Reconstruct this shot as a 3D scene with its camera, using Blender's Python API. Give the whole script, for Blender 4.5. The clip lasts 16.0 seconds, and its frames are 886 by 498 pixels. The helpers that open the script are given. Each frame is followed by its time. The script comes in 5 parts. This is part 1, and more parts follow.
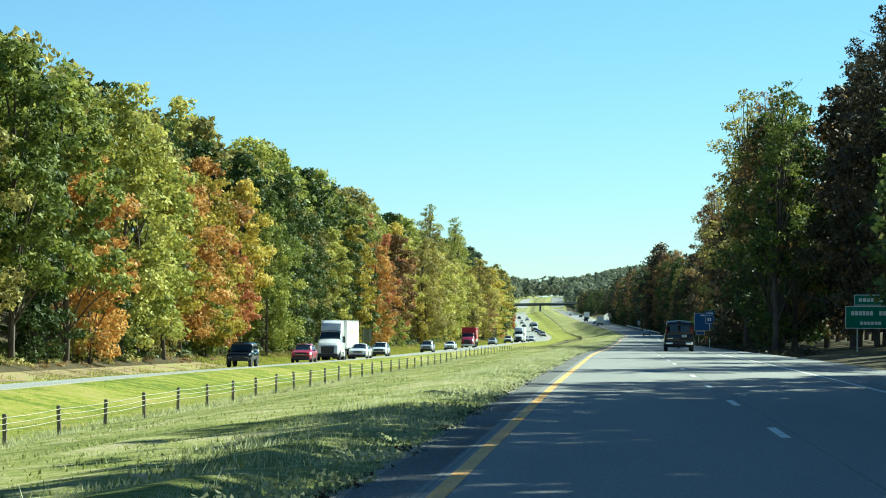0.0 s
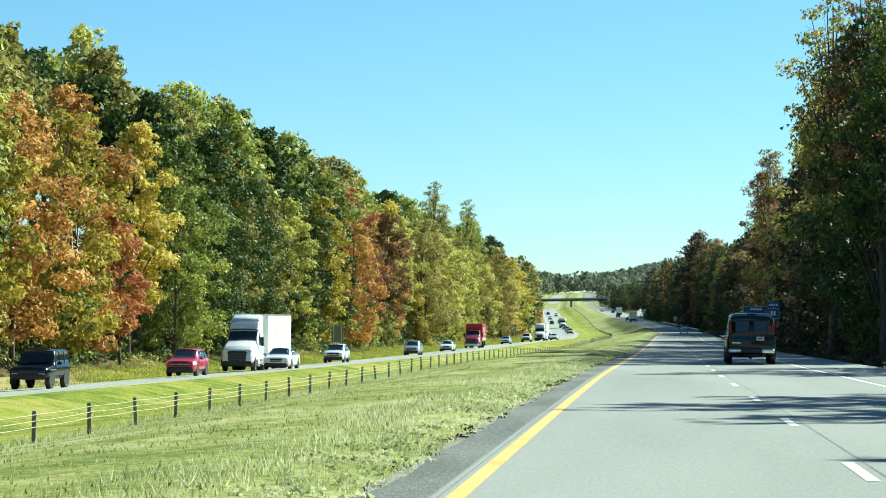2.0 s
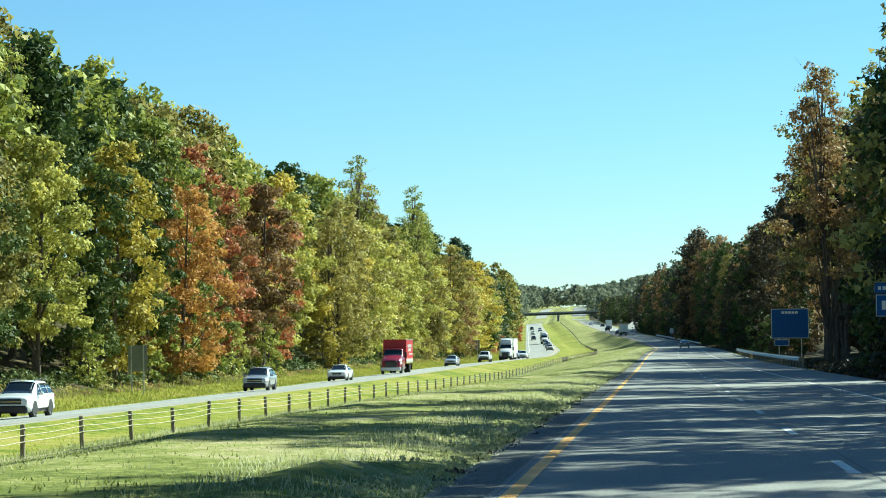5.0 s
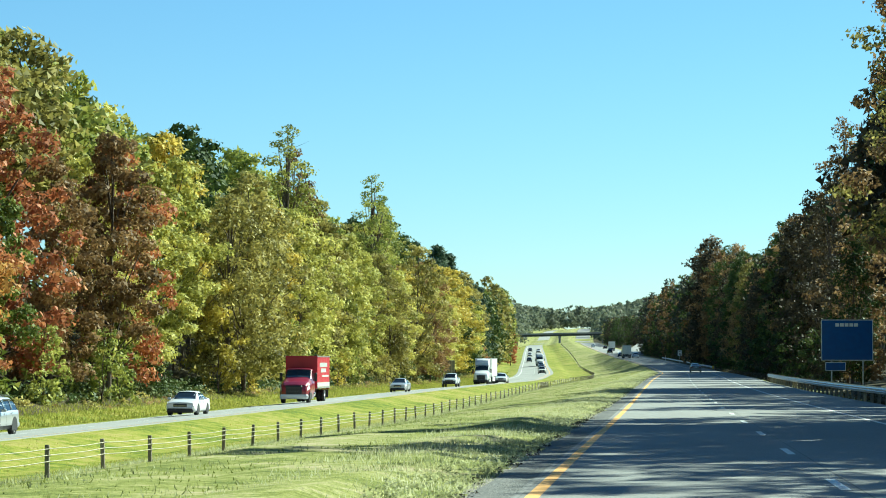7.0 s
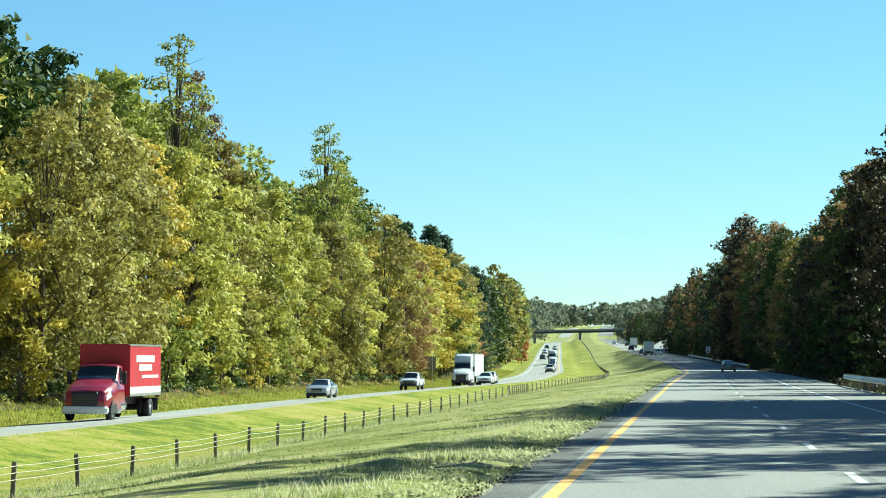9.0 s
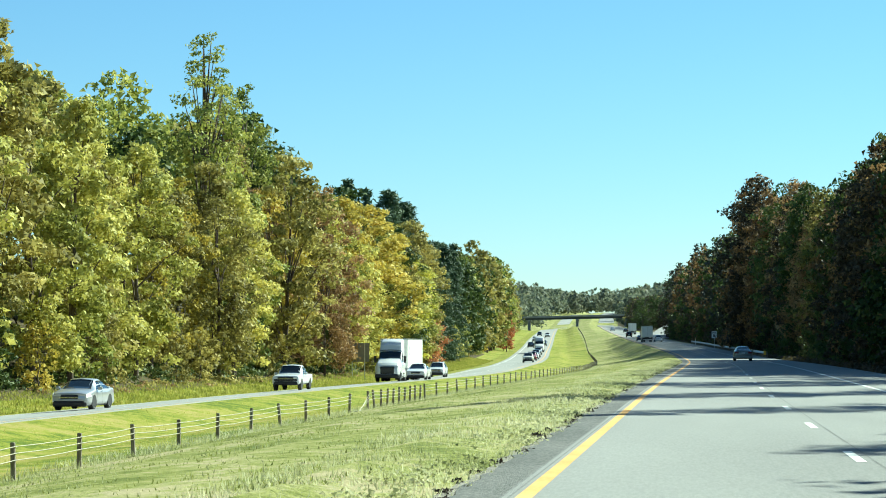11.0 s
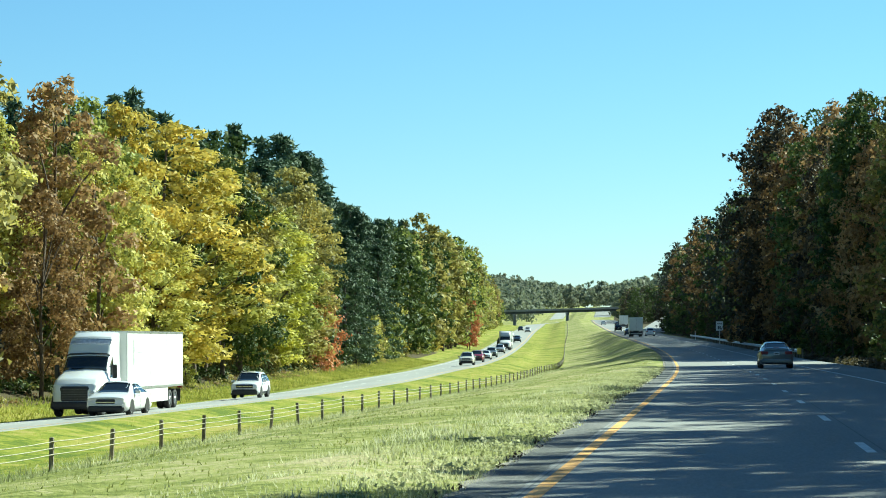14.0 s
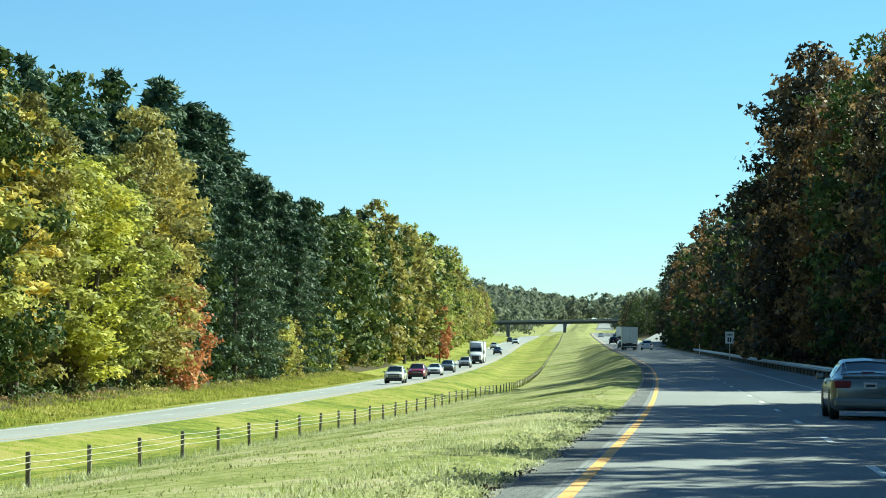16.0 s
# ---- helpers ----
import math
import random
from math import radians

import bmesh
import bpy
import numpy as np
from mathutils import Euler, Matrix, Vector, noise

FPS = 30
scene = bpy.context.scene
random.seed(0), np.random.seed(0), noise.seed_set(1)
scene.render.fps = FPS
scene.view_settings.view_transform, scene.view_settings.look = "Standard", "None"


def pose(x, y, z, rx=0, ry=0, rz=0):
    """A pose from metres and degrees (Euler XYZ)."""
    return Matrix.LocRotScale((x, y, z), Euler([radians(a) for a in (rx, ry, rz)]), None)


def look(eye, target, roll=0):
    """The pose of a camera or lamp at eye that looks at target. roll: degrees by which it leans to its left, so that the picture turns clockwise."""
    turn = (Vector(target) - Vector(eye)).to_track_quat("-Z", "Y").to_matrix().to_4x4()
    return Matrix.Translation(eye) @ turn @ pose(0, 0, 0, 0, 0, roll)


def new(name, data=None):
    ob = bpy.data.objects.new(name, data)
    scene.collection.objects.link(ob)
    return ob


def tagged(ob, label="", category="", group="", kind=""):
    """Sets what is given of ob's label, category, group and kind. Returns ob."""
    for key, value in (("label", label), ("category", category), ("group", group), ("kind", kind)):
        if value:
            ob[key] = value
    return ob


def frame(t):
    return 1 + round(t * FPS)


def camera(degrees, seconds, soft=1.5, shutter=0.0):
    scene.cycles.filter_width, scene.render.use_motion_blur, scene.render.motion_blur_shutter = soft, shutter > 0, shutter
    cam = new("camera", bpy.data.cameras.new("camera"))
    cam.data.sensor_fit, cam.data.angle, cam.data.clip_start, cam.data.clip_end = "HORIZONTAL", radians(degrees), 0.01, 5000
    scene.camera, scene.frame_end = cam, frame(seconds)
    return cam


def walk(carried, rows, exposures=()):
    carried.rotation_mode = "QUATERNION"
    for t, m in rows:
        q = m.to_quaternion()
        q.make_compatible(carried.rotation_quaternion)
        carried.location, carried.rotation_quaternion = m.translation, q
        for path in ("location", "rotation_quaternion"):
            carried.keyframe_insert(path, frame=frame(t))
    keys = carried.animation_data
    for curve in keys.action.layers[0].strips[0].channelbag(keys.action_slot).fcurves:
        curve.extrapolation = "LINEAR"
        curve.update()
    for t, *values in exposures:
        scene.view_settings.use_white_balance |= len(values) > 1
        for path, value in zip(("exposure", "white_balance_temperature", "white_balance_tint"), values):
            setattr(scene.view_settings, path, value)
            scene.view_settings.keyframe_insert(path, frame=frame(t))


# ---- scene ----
# ---------------------------------------------------------------- camera
cam = camera(21.147, 16.0, soft=1.0)
# seconds, place, turn to the left, tilt up, lean (degrees)
ROWS = (
    (0.0, -0.000, 0.00, 1.400, 4.379, 1.844, 0.408),
    (0.5, 0.005, 17.33, 1.395, 4.613, 1.784, 0.364),
    (1.0, 0.010, 34.65, 1.403, 4.851, 1.797, 0.359),
    (1.5, 0.020, 51.92, 1.402, 5.029, 1.810, 0.317),
    (2.0, 0.000, 69.25, 1.401, 5.213, 1.752, 0.364),
    (2.5, -0.034, 86.60, 1.389, 5.392, 1.599, 0.363),
    (3.0, -0.070, 104.02, 1.347, 5.555, 1.402, 0.205),
    (3.5, -0.097, 121.49, 1.288, 5.595, 1.314, -0.137),
    (4.0, -0.111, 139.00, 1.214, 5.467, 1.442, -0.545),
    (4.5, -0.105, 156.57, 1.126, 5.237, 1.767, -0.693),
    (5.0, -0.084, 174.23, 1.030, 5.030, 2.184, -0.555),
    (5.2, -0.073, 181.32, 0.992, 4.974, 2.335, -0.479),
    (7.5, 0.202, 263.67, 0.604, 5.347, 2.713, 0.271),
    (8.0, 0.267, 281.71, 0.531, 5.507, 2.720, 0.323),
    (10.3, 0.567, 365.29, 0.277, 6.087, 2.435, 0.180),
    (10.5, 0.599, 372.57, 0.267, 6.047, 2.399, 0.138),
    (11.0, 0.686, 390.81, 0.248, 5.948, 2.395, 0.019),
    (11.5, 0.786, 409.04, 0.243, 5.922, 2.413, -0.063),
    (12.0, 0.899, 427.22, 0.255, 5.951, 2.428, -0.049),
    (12.5, 1.020, 445.32, 0.286, 5.997, 2.439, -0.043),
    (13.0, 1.147, 463.38, 0.327, 6.032, 2.444, -0.064),
    (13.5, 1.293, 481.52, 0.352, 6.030, 2.379, -0.216),
    (14.0, 1.438, 499.77, 0.366, 6.004, 2.320, -0.373),
    (14.5, 1.548, 518.14, 0.379, 6.019, 2.315, -0.480),
    (15.0, 1.664, 536.62, 0.383, 6.062, 2.371, -0.380),
    (15.5, 1.800, 555.19, 0.389, 6.132, 2.470, -0.008),
    (16.0, 1.946, 573.81, 0.380, 6.216, 2.602, 0.556),
)
walk(cam, [(t, pose(x, y, z, 0, 0, yaw) @ pose(0, 0, 0, 90 + tilt) @ pose(0, 0, 0, 0, 0, lean))
           for t, x, y, z, yaw, tilt, lean in ROWS],
     exposures=((0.0, 1.36, 5600, -17), (16.0, 1.36, 5600, -17)))

# ---------------------------------------------------------------- sky, sun, exposure
SUN_SIDE, SUN_UP = math.atan2(1.0, 1.0), radians(36.5)
sky_world = bpy.data.worlds.new("sky")
scene.world = sky_world
sky_world.use_nodes = True
wn = sky_world.node_tree.nodes
sky = wn.new("ShaderNodeTexSky")
sky.sky_type, sky.sun_disc = "NISHITA", False
sky.sun_elevation, sky.sun_rotation = SUN_UP, SUN_SIDE
sky.altitude, sky.air_density, sky.dust_density, sky.ozone_density = 0, 1.0, 0.0, 6.0
wn["Background"].inputs["Strength"].default_value = 0.05
sky_world.node_tree.links.new(sky.outputs[0], wn["Background"].inputs["Color"])
sun_data = bpy.data.lights.new("sun", "SUN")
sun_data.energy, sun_data.angle, sun_data.color = 5.0, radians(0.53), (1.0, 0.91, 0.76)
sun = new("sun", sun_data)
sun.matrix_world = look((300 * math.sin(SUN_SIDE), 300 * math.cos(SUN_SIDE), 300 * math.tan(SUN_UP)), (0, 0, 0))


# ---------------------------------------------------------------- materials
def material(name, roughness=0.8, metallic=0.0, specular=0.5):
    m = bpy.data.materials.new(name)
    m.use_nodes = True
    b = m.node_tree.nodes["Principled BSDF"]
    b.inputs["Roughness"].default_value = roughness
    b.inputs["Metallic"].default_value = metallic
    b.inputs["Specular IOR Level"].default_value = specular
    return m, m.node_tree.nodes, m.node_tree.links, b


def plain(name, colour, roughness=0.5, metallic=0.0, spread=0.06, scale=3.0, coat=0.0):
    """Paint, plastic or metal with a little uneven wear."""
    m, n, l, b = material(name, roughness, metallic)
    noise_tex = n.new("ShaderNodeTexNoise")
    noise_tex.inputs["Scale"].default_value, noise_tex.inputs["Detail"].default_value = scale, 6
    ramp = n.new("ShaderNodeValToRGB")
    for e, k in zip(ramp.color_ramp.elements, (1 - spread, 1 + spread)):
        e.color = (*[min(1, c * k) for c in colour], 1)
    ramp.color_ramp.elements[0].position, ramp.color_ramp.elements[1].position = 0.35, 0.65
    tc = n.new("ShaderNodeTexCoord")
    l.new(tc.outputs["Object"], noise_tex.inputs["Vector"])
    l.new(noise_tex.outputs["Fac"], ramp.inputs["Fac"])
    l.new(ramp.outputs["Color"], b.inputs["Base Color"])
    b.inputs["Coat Weight"].default_value = coat
    return m


def blotched(name, stops, scales, roughness=0.9, bump=0.0, bump_scale=20.0, stretch=(1, 1, 1)):
    """Ground and pavement: two noises, coarse and fine, through one ramp."""
    m, n, l, b = material(name, roughness, 0, 0.1)
    geo = n.new("ShaderNodeNewGeometry")
    mapping = n.new("ShaderNodeMapping")
    mapping.inputs["Scale"].default_value = stretch
    l.new(geo.outputs["Position"], mapping.inputs["Vector"])
    fac = None
    for sc, w in scales:
        t = n.new("ShaderNodeTexNoise")
        t.inputs["Scale"].default_value, t.inputs["Detail"].default_value = sc, 8
        l.new(mapping.outputs[0], t.inputs["Vector"])
        mul = n.new("ShaderNodeMath")
        mul.operation = "MULTIPLY"
        mul.inputs[1].default_value = w
        l.new(t.outputs["Fac"], mul.inputs[0])
        if fac is None:
            fac = mul
        else:
            add = n.new("ShaderNodeMath")
            l.new(fac.outputs[0], add.inputs[0])
            l.new(mul.outputs[0], add.inputs[1])
            fac = add
    ramp = n.new("ShaderNodeValToRGB")
    els = ramp.color_ramp.elements
    while len(els) < len(stops):
        els.new(0.5)
    for e, (p, c) in zip(els, stops):
        e.position, e.color = p, (*c, 1)
    l.new(fac.outputs[0], ramp.inputs["Fac"])
    l.new(ramp.outputs["Color"], b.inputs["Base Color"])
    if bump:
        t = n.new("ShaderNodeTexNoise")
        t.inputs["Scale"].default_value, t.inputs["Detail"].default_value = bump_scale, 6
        bp = n.new("ShaderNodeBump")
        bp.inputs["Strength"].default_value, bp.inputs["Distance"].default_value = bump, 0.05
        l.new(geo.outputs["Position"], t.inputs["Vector"])
        l.new(t.outputs["Fac"], bp.inputs["Height"])
        l.new(bp.outputs["Normal"], b.inputs["Normal"])
    return m


def leafy(name, dark, mid, light, through_light=0.3, roughness=0.62):
    """Leaves: every leaf and every tree a little different, some light passing through."""
    m, n, l, b = material(name, roughness, 0, 0.14)
    geo, info = n.new("ShaderNodeNewGeometry"), n.new("ShaderNodeObjectInfo")
    wide = n.new("ShaderNodeTexNoise")
    wide.inputs["Scale"].default_value, wide.inputs["Detail"].default_value = 0.28, 3
    l.new(geo.outputs["Position"], wide.inputs["Vector"])
    mix = n.new("ShaderNodeMath")
    mix.operation = "MULTIPLY_ADD"
    mix.inputs[1].default_value = 0.44
    l.new(geo.outputs["Random Per Island"], mix.inputs[0])
    half = n.new("ShaderNodeMath")
    half.operation = "MULTIPLY_ADD"
    half.inputs[1].default_value = 1.3
    half.inputs[2].default_value = -0.53
    l.new(wide.outputs["Fac"], half.inputs[0])
    l.new(half.outputs[0], mix.inputs[2])
    tree = n.new("ShaderNodeMath")
    tree.operation = "MULTIPLY_ADD"
    tree.inputs[1].default_value = 0.34
    l.new(info.outputs["Random"], tree.inputs[0])
    l.new(mix.outputs[0], tree.inputs[2])
    ramp = n.new("ShaderNodeValToRGB")
    ramp.color_ramp.elements.new(0.5)
    for e, p, c in zip(ramp.color_ramp.elements, (0.15, 0.5, 0.85), (dark, mid, light)):
        e.position, e.color = p, (*c, 1)
    l.new(tree.outputs[0], ramp.inputs["Fac"])
    l.new(ramp.outputs["Color"], b.inputs["Base Color"])
    trans = n.new("ShaderNodeBsdfTranslucent")
    l.new(ramp.outputs["Color"], trans.inputs["Color"])
    blend = n.new("ShaderNodeMixShader")
    blend.inputs[0].default_value = through_light
    l.new(b.outputs[0], blend.inputs[1])
    l.new(trans.outputs[0], blend.inputs[2])
    l.new(blend.outputs[0], n["Material Output"].inputs["Surface"])
    return m


GRASS = blotched("grass", ((0.42, (0.125, 0.145, 0.034)), (0.48, (0.215, 0.225, 0.058)), (0.53, (0.285, 0.28, 0.105)), (0.59, (0.37, 0.32, 0.18))),
                 ((0.12, 0.35), (0.9, 0.35), (5.0, 0.3)), 0.95, 0.9, 14.0)
MOWN_GRASS = blotched("mown_grass", ((0.43, (0.100, 0.135, 0.018)), (0.475, (0.180, 0.205, 0.022)), (0.525, (0.250, 0.245, 0.042)), (0.585, (0.31, 0.262, 0.085))),
                      ((0.12, 0.35), (0.9, 0.35), (5.0, 0.3)), 0.95, 0.9, 14.0)
ASPHALT = blotched("asphalt", ((0.3, (0.205, 0.205, 0.197)), (0.5, (0.255, 0.255, 0.243)), (0.7, (0.305, 0.305, 0.29))),
                   ((0.35, 0.55), (30.0, 0.45)), 0.85, 0.25, 60.0, (1, 0.12, 1))
OLD_ASPHALT = blotched("worn_grey_asphalt", ((0.3, (0.26, 0.262, 0.25)), (0.5, (0.31, 0.312, 0.295)), (0.7, (0.36, 0.36, 0.345))),
                       ((0.3, 0.55), (20.0, 0.45)), 0.9, 0.25, 60.0, (1, 0.12, 1))
SHOULDER = blotched("old_asphalt", ((0.3, (0.085, 0.087, 0.083)), (0.5, (0.15, 0.15, 0.142)), (0.7, (0.25, 0.24, 0.225))),
                    ((0.9, 0.5), (25.0, 0.5)), 0.9, 0.5, 40.0, (1, 0.2, 1))
YELLOW = blotched("yellow_line_paint", ((0.3, (0.50, 0.28, 0.09)), (0.5, (0.70, 0.39, 0.13)), (0.7, (0.78, 0.48, 0.20))),
                  ((0.8, 0.5), (20.0, 0.5)), 0.7)
WHITE_LINE = blotched("white_line_paint", ((0.3, (0.5, 0.5, 0.48)), (0.6, (0.78, 0.78, 0.75))), ((2.0, 0.5), (20.0, 0.5)), 0.7)
BARK = blotched("bark", ((0.3, (0.06, 0.045, 0.035)), (0.5, (0.12, 0.095, 0.075)), (0.7, (0.2, 0.17, 0.14))), ((1.5, 0.5), (12.0, 0.5)), 0.95, 0.8, 12.0, (1, 1, 0.25))
# forest floor darkened all over to stand for shade under the trees
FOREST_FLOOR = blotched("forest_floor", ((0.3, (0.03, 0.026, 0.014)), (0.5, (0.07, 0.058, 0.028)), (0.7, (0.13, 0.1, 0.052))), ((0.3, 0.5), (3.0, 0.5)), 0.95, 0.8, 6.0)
LITTER = blotched("tan_leaf_litter", ((0.43, (0.10, 0.085, 0.04)), (0.48, (0.22, 0.165, 0.085)), (0.53, (0.33, 0.25, 0.14)), (0.59, (0.24, 0.24, 0.075))), ((0.12, 0.35), (0.9, 0.35), (5.0, 0.3)), 0.95, 0.9, 10.0)
LEAF = {
    "green": leafy("green_leaves", (0.075, 0.102, 0.020), (0.225, 0.258, 0.056), (0.490, 0.475, 0.115)),
    "olive": leafy("olive_leaves", (0.108, 0.100, 0.028), (0.315, 0.275, 0.078), (0.575, 0.495, 0.160)),
    "lime": leafy("yellow_green_leaves", (0.160, 0.172, 0.038), (0.435, 0.420, 0.100), (0.720, 0.645, 0.195)),
    "yellow": leafy("bright_yellow_leaves", (0.235, 0.245, 0.034), (0.520, 0.500, 0.075), (0.760, 0.660, 0.145)),
    "gold": leafy("golden_leaves", (0.200, 0.170, 0.032), (0.470, 0.385, 0.068), (0.740, 0.580, 0.140)),
    "orange": leafy("orange_leaves", (0.245, 0.132, 0.040), (0.520, 0.280, 0.080), (0.740, 0.475, 0.155)),
    "red": leafy("russet_leaves", (0.220, 0.083, 0.039), (0.462, 0.176, 0.077), (0.594, 0.319, 0.132)),
    "brown": leafy("brown_leaves", (0.130, 0.080, 0.034), (0.285, 0.178, 0.075), (0.470, 0.320, 0.145)),
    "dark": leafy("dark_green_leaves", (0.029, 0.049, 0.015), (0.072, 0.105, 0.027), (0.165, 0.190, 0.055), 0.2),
    # brown dulled and darkened to paint the backlit side of near-side trees
    "umber": leafy("shade_darkened_brown_leaves", (0.028, 0.025, 0.015), (0.068, 0.057, 0.032), (0.145, 0.112, 0.062), 0.15),
    # the next two are paled: haze of the air put into far leaves
    "dull": leafy("haze_paled_green_leaves", (0.115, 0.135, 0.075), (0.170, 0.185, 0.100), (0.235, 0.225, 0.125), 0.4),
    "far": leafy("haze_tinted_far_leaves", (0.130, 0.155, 0.105), (0.175, 0.195, 0.130), (0.225, 0.225, 0.145), 0.4),
    # darkened copy: the unlit side of far woods put into the leaf colour
    "shade": leafy("shade_darkened_leaves", (0.040, 0.046, 0.034), (0.062, 0.068, 0.048), (0.095, 0.095, 0.062), 0.1),
    "pine": leafy("pine_needles", (0.030, 0.055, 0.030), (0.075, 0.115, 0.058), (0.155, 0.200, 0.105), 0.12),
}

# ---------------------------------------------------------------- the lie of the land


def smooth_curve(xs, ys):
    """A smooth curve through knots."""
    xs, ys = np.array(xs, float), np.array(ys, float)
    d = np.gradient(ys, xs)

    def f(x):
        x = np.clip(np.asarray(x, float), xs[0], xs[-1])
        i = np.clip(np.searchsorted(xs, x) - 1, 0, len(xs) - 2)
        h = xs[i + 1] - xs[i]
        t = (x - xs[i]) / h
        return ((1 + 2 * t) * (1 - t) ** 2 * ys[i] + t * (1 - t) ** 2 * h * d[i]
                + t * t * (3 - 2 * t) * ys[i + 1] + t * t * (t - 1) * h * d[i + 1])
    return f


# the yellow line's way and the road's height along y
line_x = smooth_curve((-400, 20, 54, 88, 122, 140, 158, 177, 197, 245, 290, 310, 350, 395, 431, 468, 504, 559, 598, 640, 680, 713, 743, 787, 827, 882, 980, 1150, 1300, 1500, 1800, 2300, 3500),
                      (-1.52, -1.52, -1.62, -1.64, -1.7, -1.72, -1.68, -1.57, -1.48, -1.33, -1.23, -1.15, -1.05, -0.94, -0.78, -0.58, -0.22, 0.34, 0.6, 0.5, 0.0, -0.58, -1.3, -2.6, -4.4, -7.2, -12.6, -21.5, -29.5, -40, -54, -70, -90))
road_z = smooth_curve((-400, 0, 70, 121, 174, 264, 365, 430, 500, 574, 640, 690, 743, 787, 827, 882, 980, 1100, 1300, 1500, 1600, 1700, 1850, 2000, 2300, 2600, 3500),
                      (0, 0, 0, -0.11, -0.37, -0.79, -1.12, -1.14, -1.04, -1.01, -1.03, -0.93, -0.62, -0.32, 0.1, 0.75, 1.85, 3.4, 6.4, 9.6, 11.3, 12.2, 12.8, 15.5, 27, 33, 45))
left_drop = smooth_curve((-400, 100, 250, 400, 600, 690, 740, 795, 900, 1000, 1084, 1200, 1454, 1700), (0.2, 0.2, 0.2, 0.2, -0.1, -0.35, -0.35, -0.55, -1.15, -1.25, -1.0, -0.25, -0.1, 0.1))
median_swell = smooth_curve((-400, 0, 100, 166, 196, 270, 320, 360, 460, 570, 627, 670, 720, 780, 850, 980, 1074, 1150, 3500), (0.2, 0.2, 0.3, 0.45, 0.68, 0.66, 0.45, 0.28, 0.36, 0.36, 0.25, 0.08, -0.1, -0.6, -1.15, -1.3, -0.4, 0, 0))
CROSS_U = (-900, -400, -200, -120, -80, -60, -46, -37.5, -34, -31.8, -30.6, -21.4, -20.4, -17, -11.6, -6, -2, -0.86, -0.5, 10.2, 10.8, 12, 14, 25, 60, 150, 400, 900)
CROSS_Z = (40, 30, 22, 16, 10.5, 5.0, 0.6, -1.75, -2.25, -2.0, -1.95, -1.30, -1.42, -1.95, -1.5, -0.6, 0.03, -0.03, -0.10, -0.10, -0.08, -0.3, -0.4, 0.6, 4, 10, 18, 25)


def ground_at(u, y):
    """Height of the ground at u metres to the right of the yellow line."""
    u, y = np.asarray(u, float), np.asarray(y, float)
    far_left = np.clip((-14 - u) / 6, 0, 1)
    low = np.clip((y - 900) / 150, 0, 1) * np.clip((3300 - y) / 400, 0, 1) * 0.9
    sink = low * np.clip(np.interp(u, CROSS_U, CROSS_Z) + 1.75, 0, 99) * (u < -37)
    ridge = 18 * np.clip((y - 1700) / 1300, 0, 1) ** 1.3 * np.clip((np.abs(u + 12) - 35) / 120, 0, 1)
    swell = median_swell(y) * np.clip((-1.5 - u) / 4.5, 0, 1) * np.clip((u + 19) / 5, 0, 1)
    return swell + ridge - sink + np.interp(u, CROSS_U, CROSS_Z) + road_z(y) + left_drop(y) * far_left


def mesh_data(name, verts, faces, *mats, smooth=False):
    me = bpy.data.meshes.new(name)
    if isinstance(faces, np.ndarray):
        v, f = np.asarray(verts, np.float32), np.asarray(faces, np.int32)
        me.vertices.add(len(v))
        me.vertices.foreach_set("co", v.ravel())
        me.loops.add(f.size)
        me.loops.foreach_set("vertex_index", f.ravel())
        me.polygons.add(len(f))
        me.polygons.foreach_set("loop_start", np.arange(len(f), dtype=np.int32) * f.shape[1])
        me.update(calc_edges=True)
    else:
        me.from_pydata([tuple(map(float, v)) for v in verts], [], [tuple(map(int, f)) for f in faces])
    for m in mats:
        me.materials.append(m)
    me.polygons.foreach_set("use_smooth", [bool(smooth)] * len(me.polygons))
    me.update()
    return me


def grid_faces(rows, cols):
    i, j = np.meshgrid(np.arange(rows - 1), np.arange(cols - 1), indexing="ij")
    a = (i * cols + j).ravel()
    return np.stack([a, a + 1, a + cols + 1, a + cols], 1)


ys = np.concatenate([np.arange(-300, 0, 20), np.arange(0, 760, 2.5), np.arange(760, 1600, 10), np.arange(1600, 4600, 100)])
us = np.concatenate([np.array(CROSS_U[:8]), np.arange(-36.5, -31, 0.5), np.array((-30.6, -29.5, -26, -22.5, -21.4)), np.arange(-20.4, -1.0, 0.7), np.array((-0.86, -0.5, 3, 10.2, 10.8, 11.4, 12, 13)), np.array(CROSS_U[22:])])
yy, uu = np.meshgrid(ys, us, indexing="ij")
zz = ground_at(uu, yy)
rough = np.random.RandomState(3).normal(0, 1, zz.shape)
on_grass = ((uu > -20) & (uu < -1.5)) | ((uu < -32) & (uu > -37))
zz = zz + rough * (0.022 * on_grass + 0.018 * ((uu > -3.0) & (uu < -1.2)))
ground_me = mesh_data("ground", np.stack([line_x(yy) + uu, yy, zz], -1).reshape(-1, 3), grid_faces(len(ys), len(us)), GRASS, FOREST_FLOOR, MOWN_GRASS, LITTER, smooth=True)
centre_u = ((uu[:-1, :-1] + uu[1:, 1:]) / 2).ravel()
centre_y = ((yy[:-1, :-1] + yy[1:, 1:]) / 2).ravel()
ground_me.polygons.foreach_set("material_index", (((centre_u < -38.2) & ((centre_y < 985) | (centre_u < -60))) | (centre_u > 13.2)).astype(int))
index = np.zeros(len(ground_me.polygons), np.int32)
ground_me.polygons.foreach_get("material_index", index)
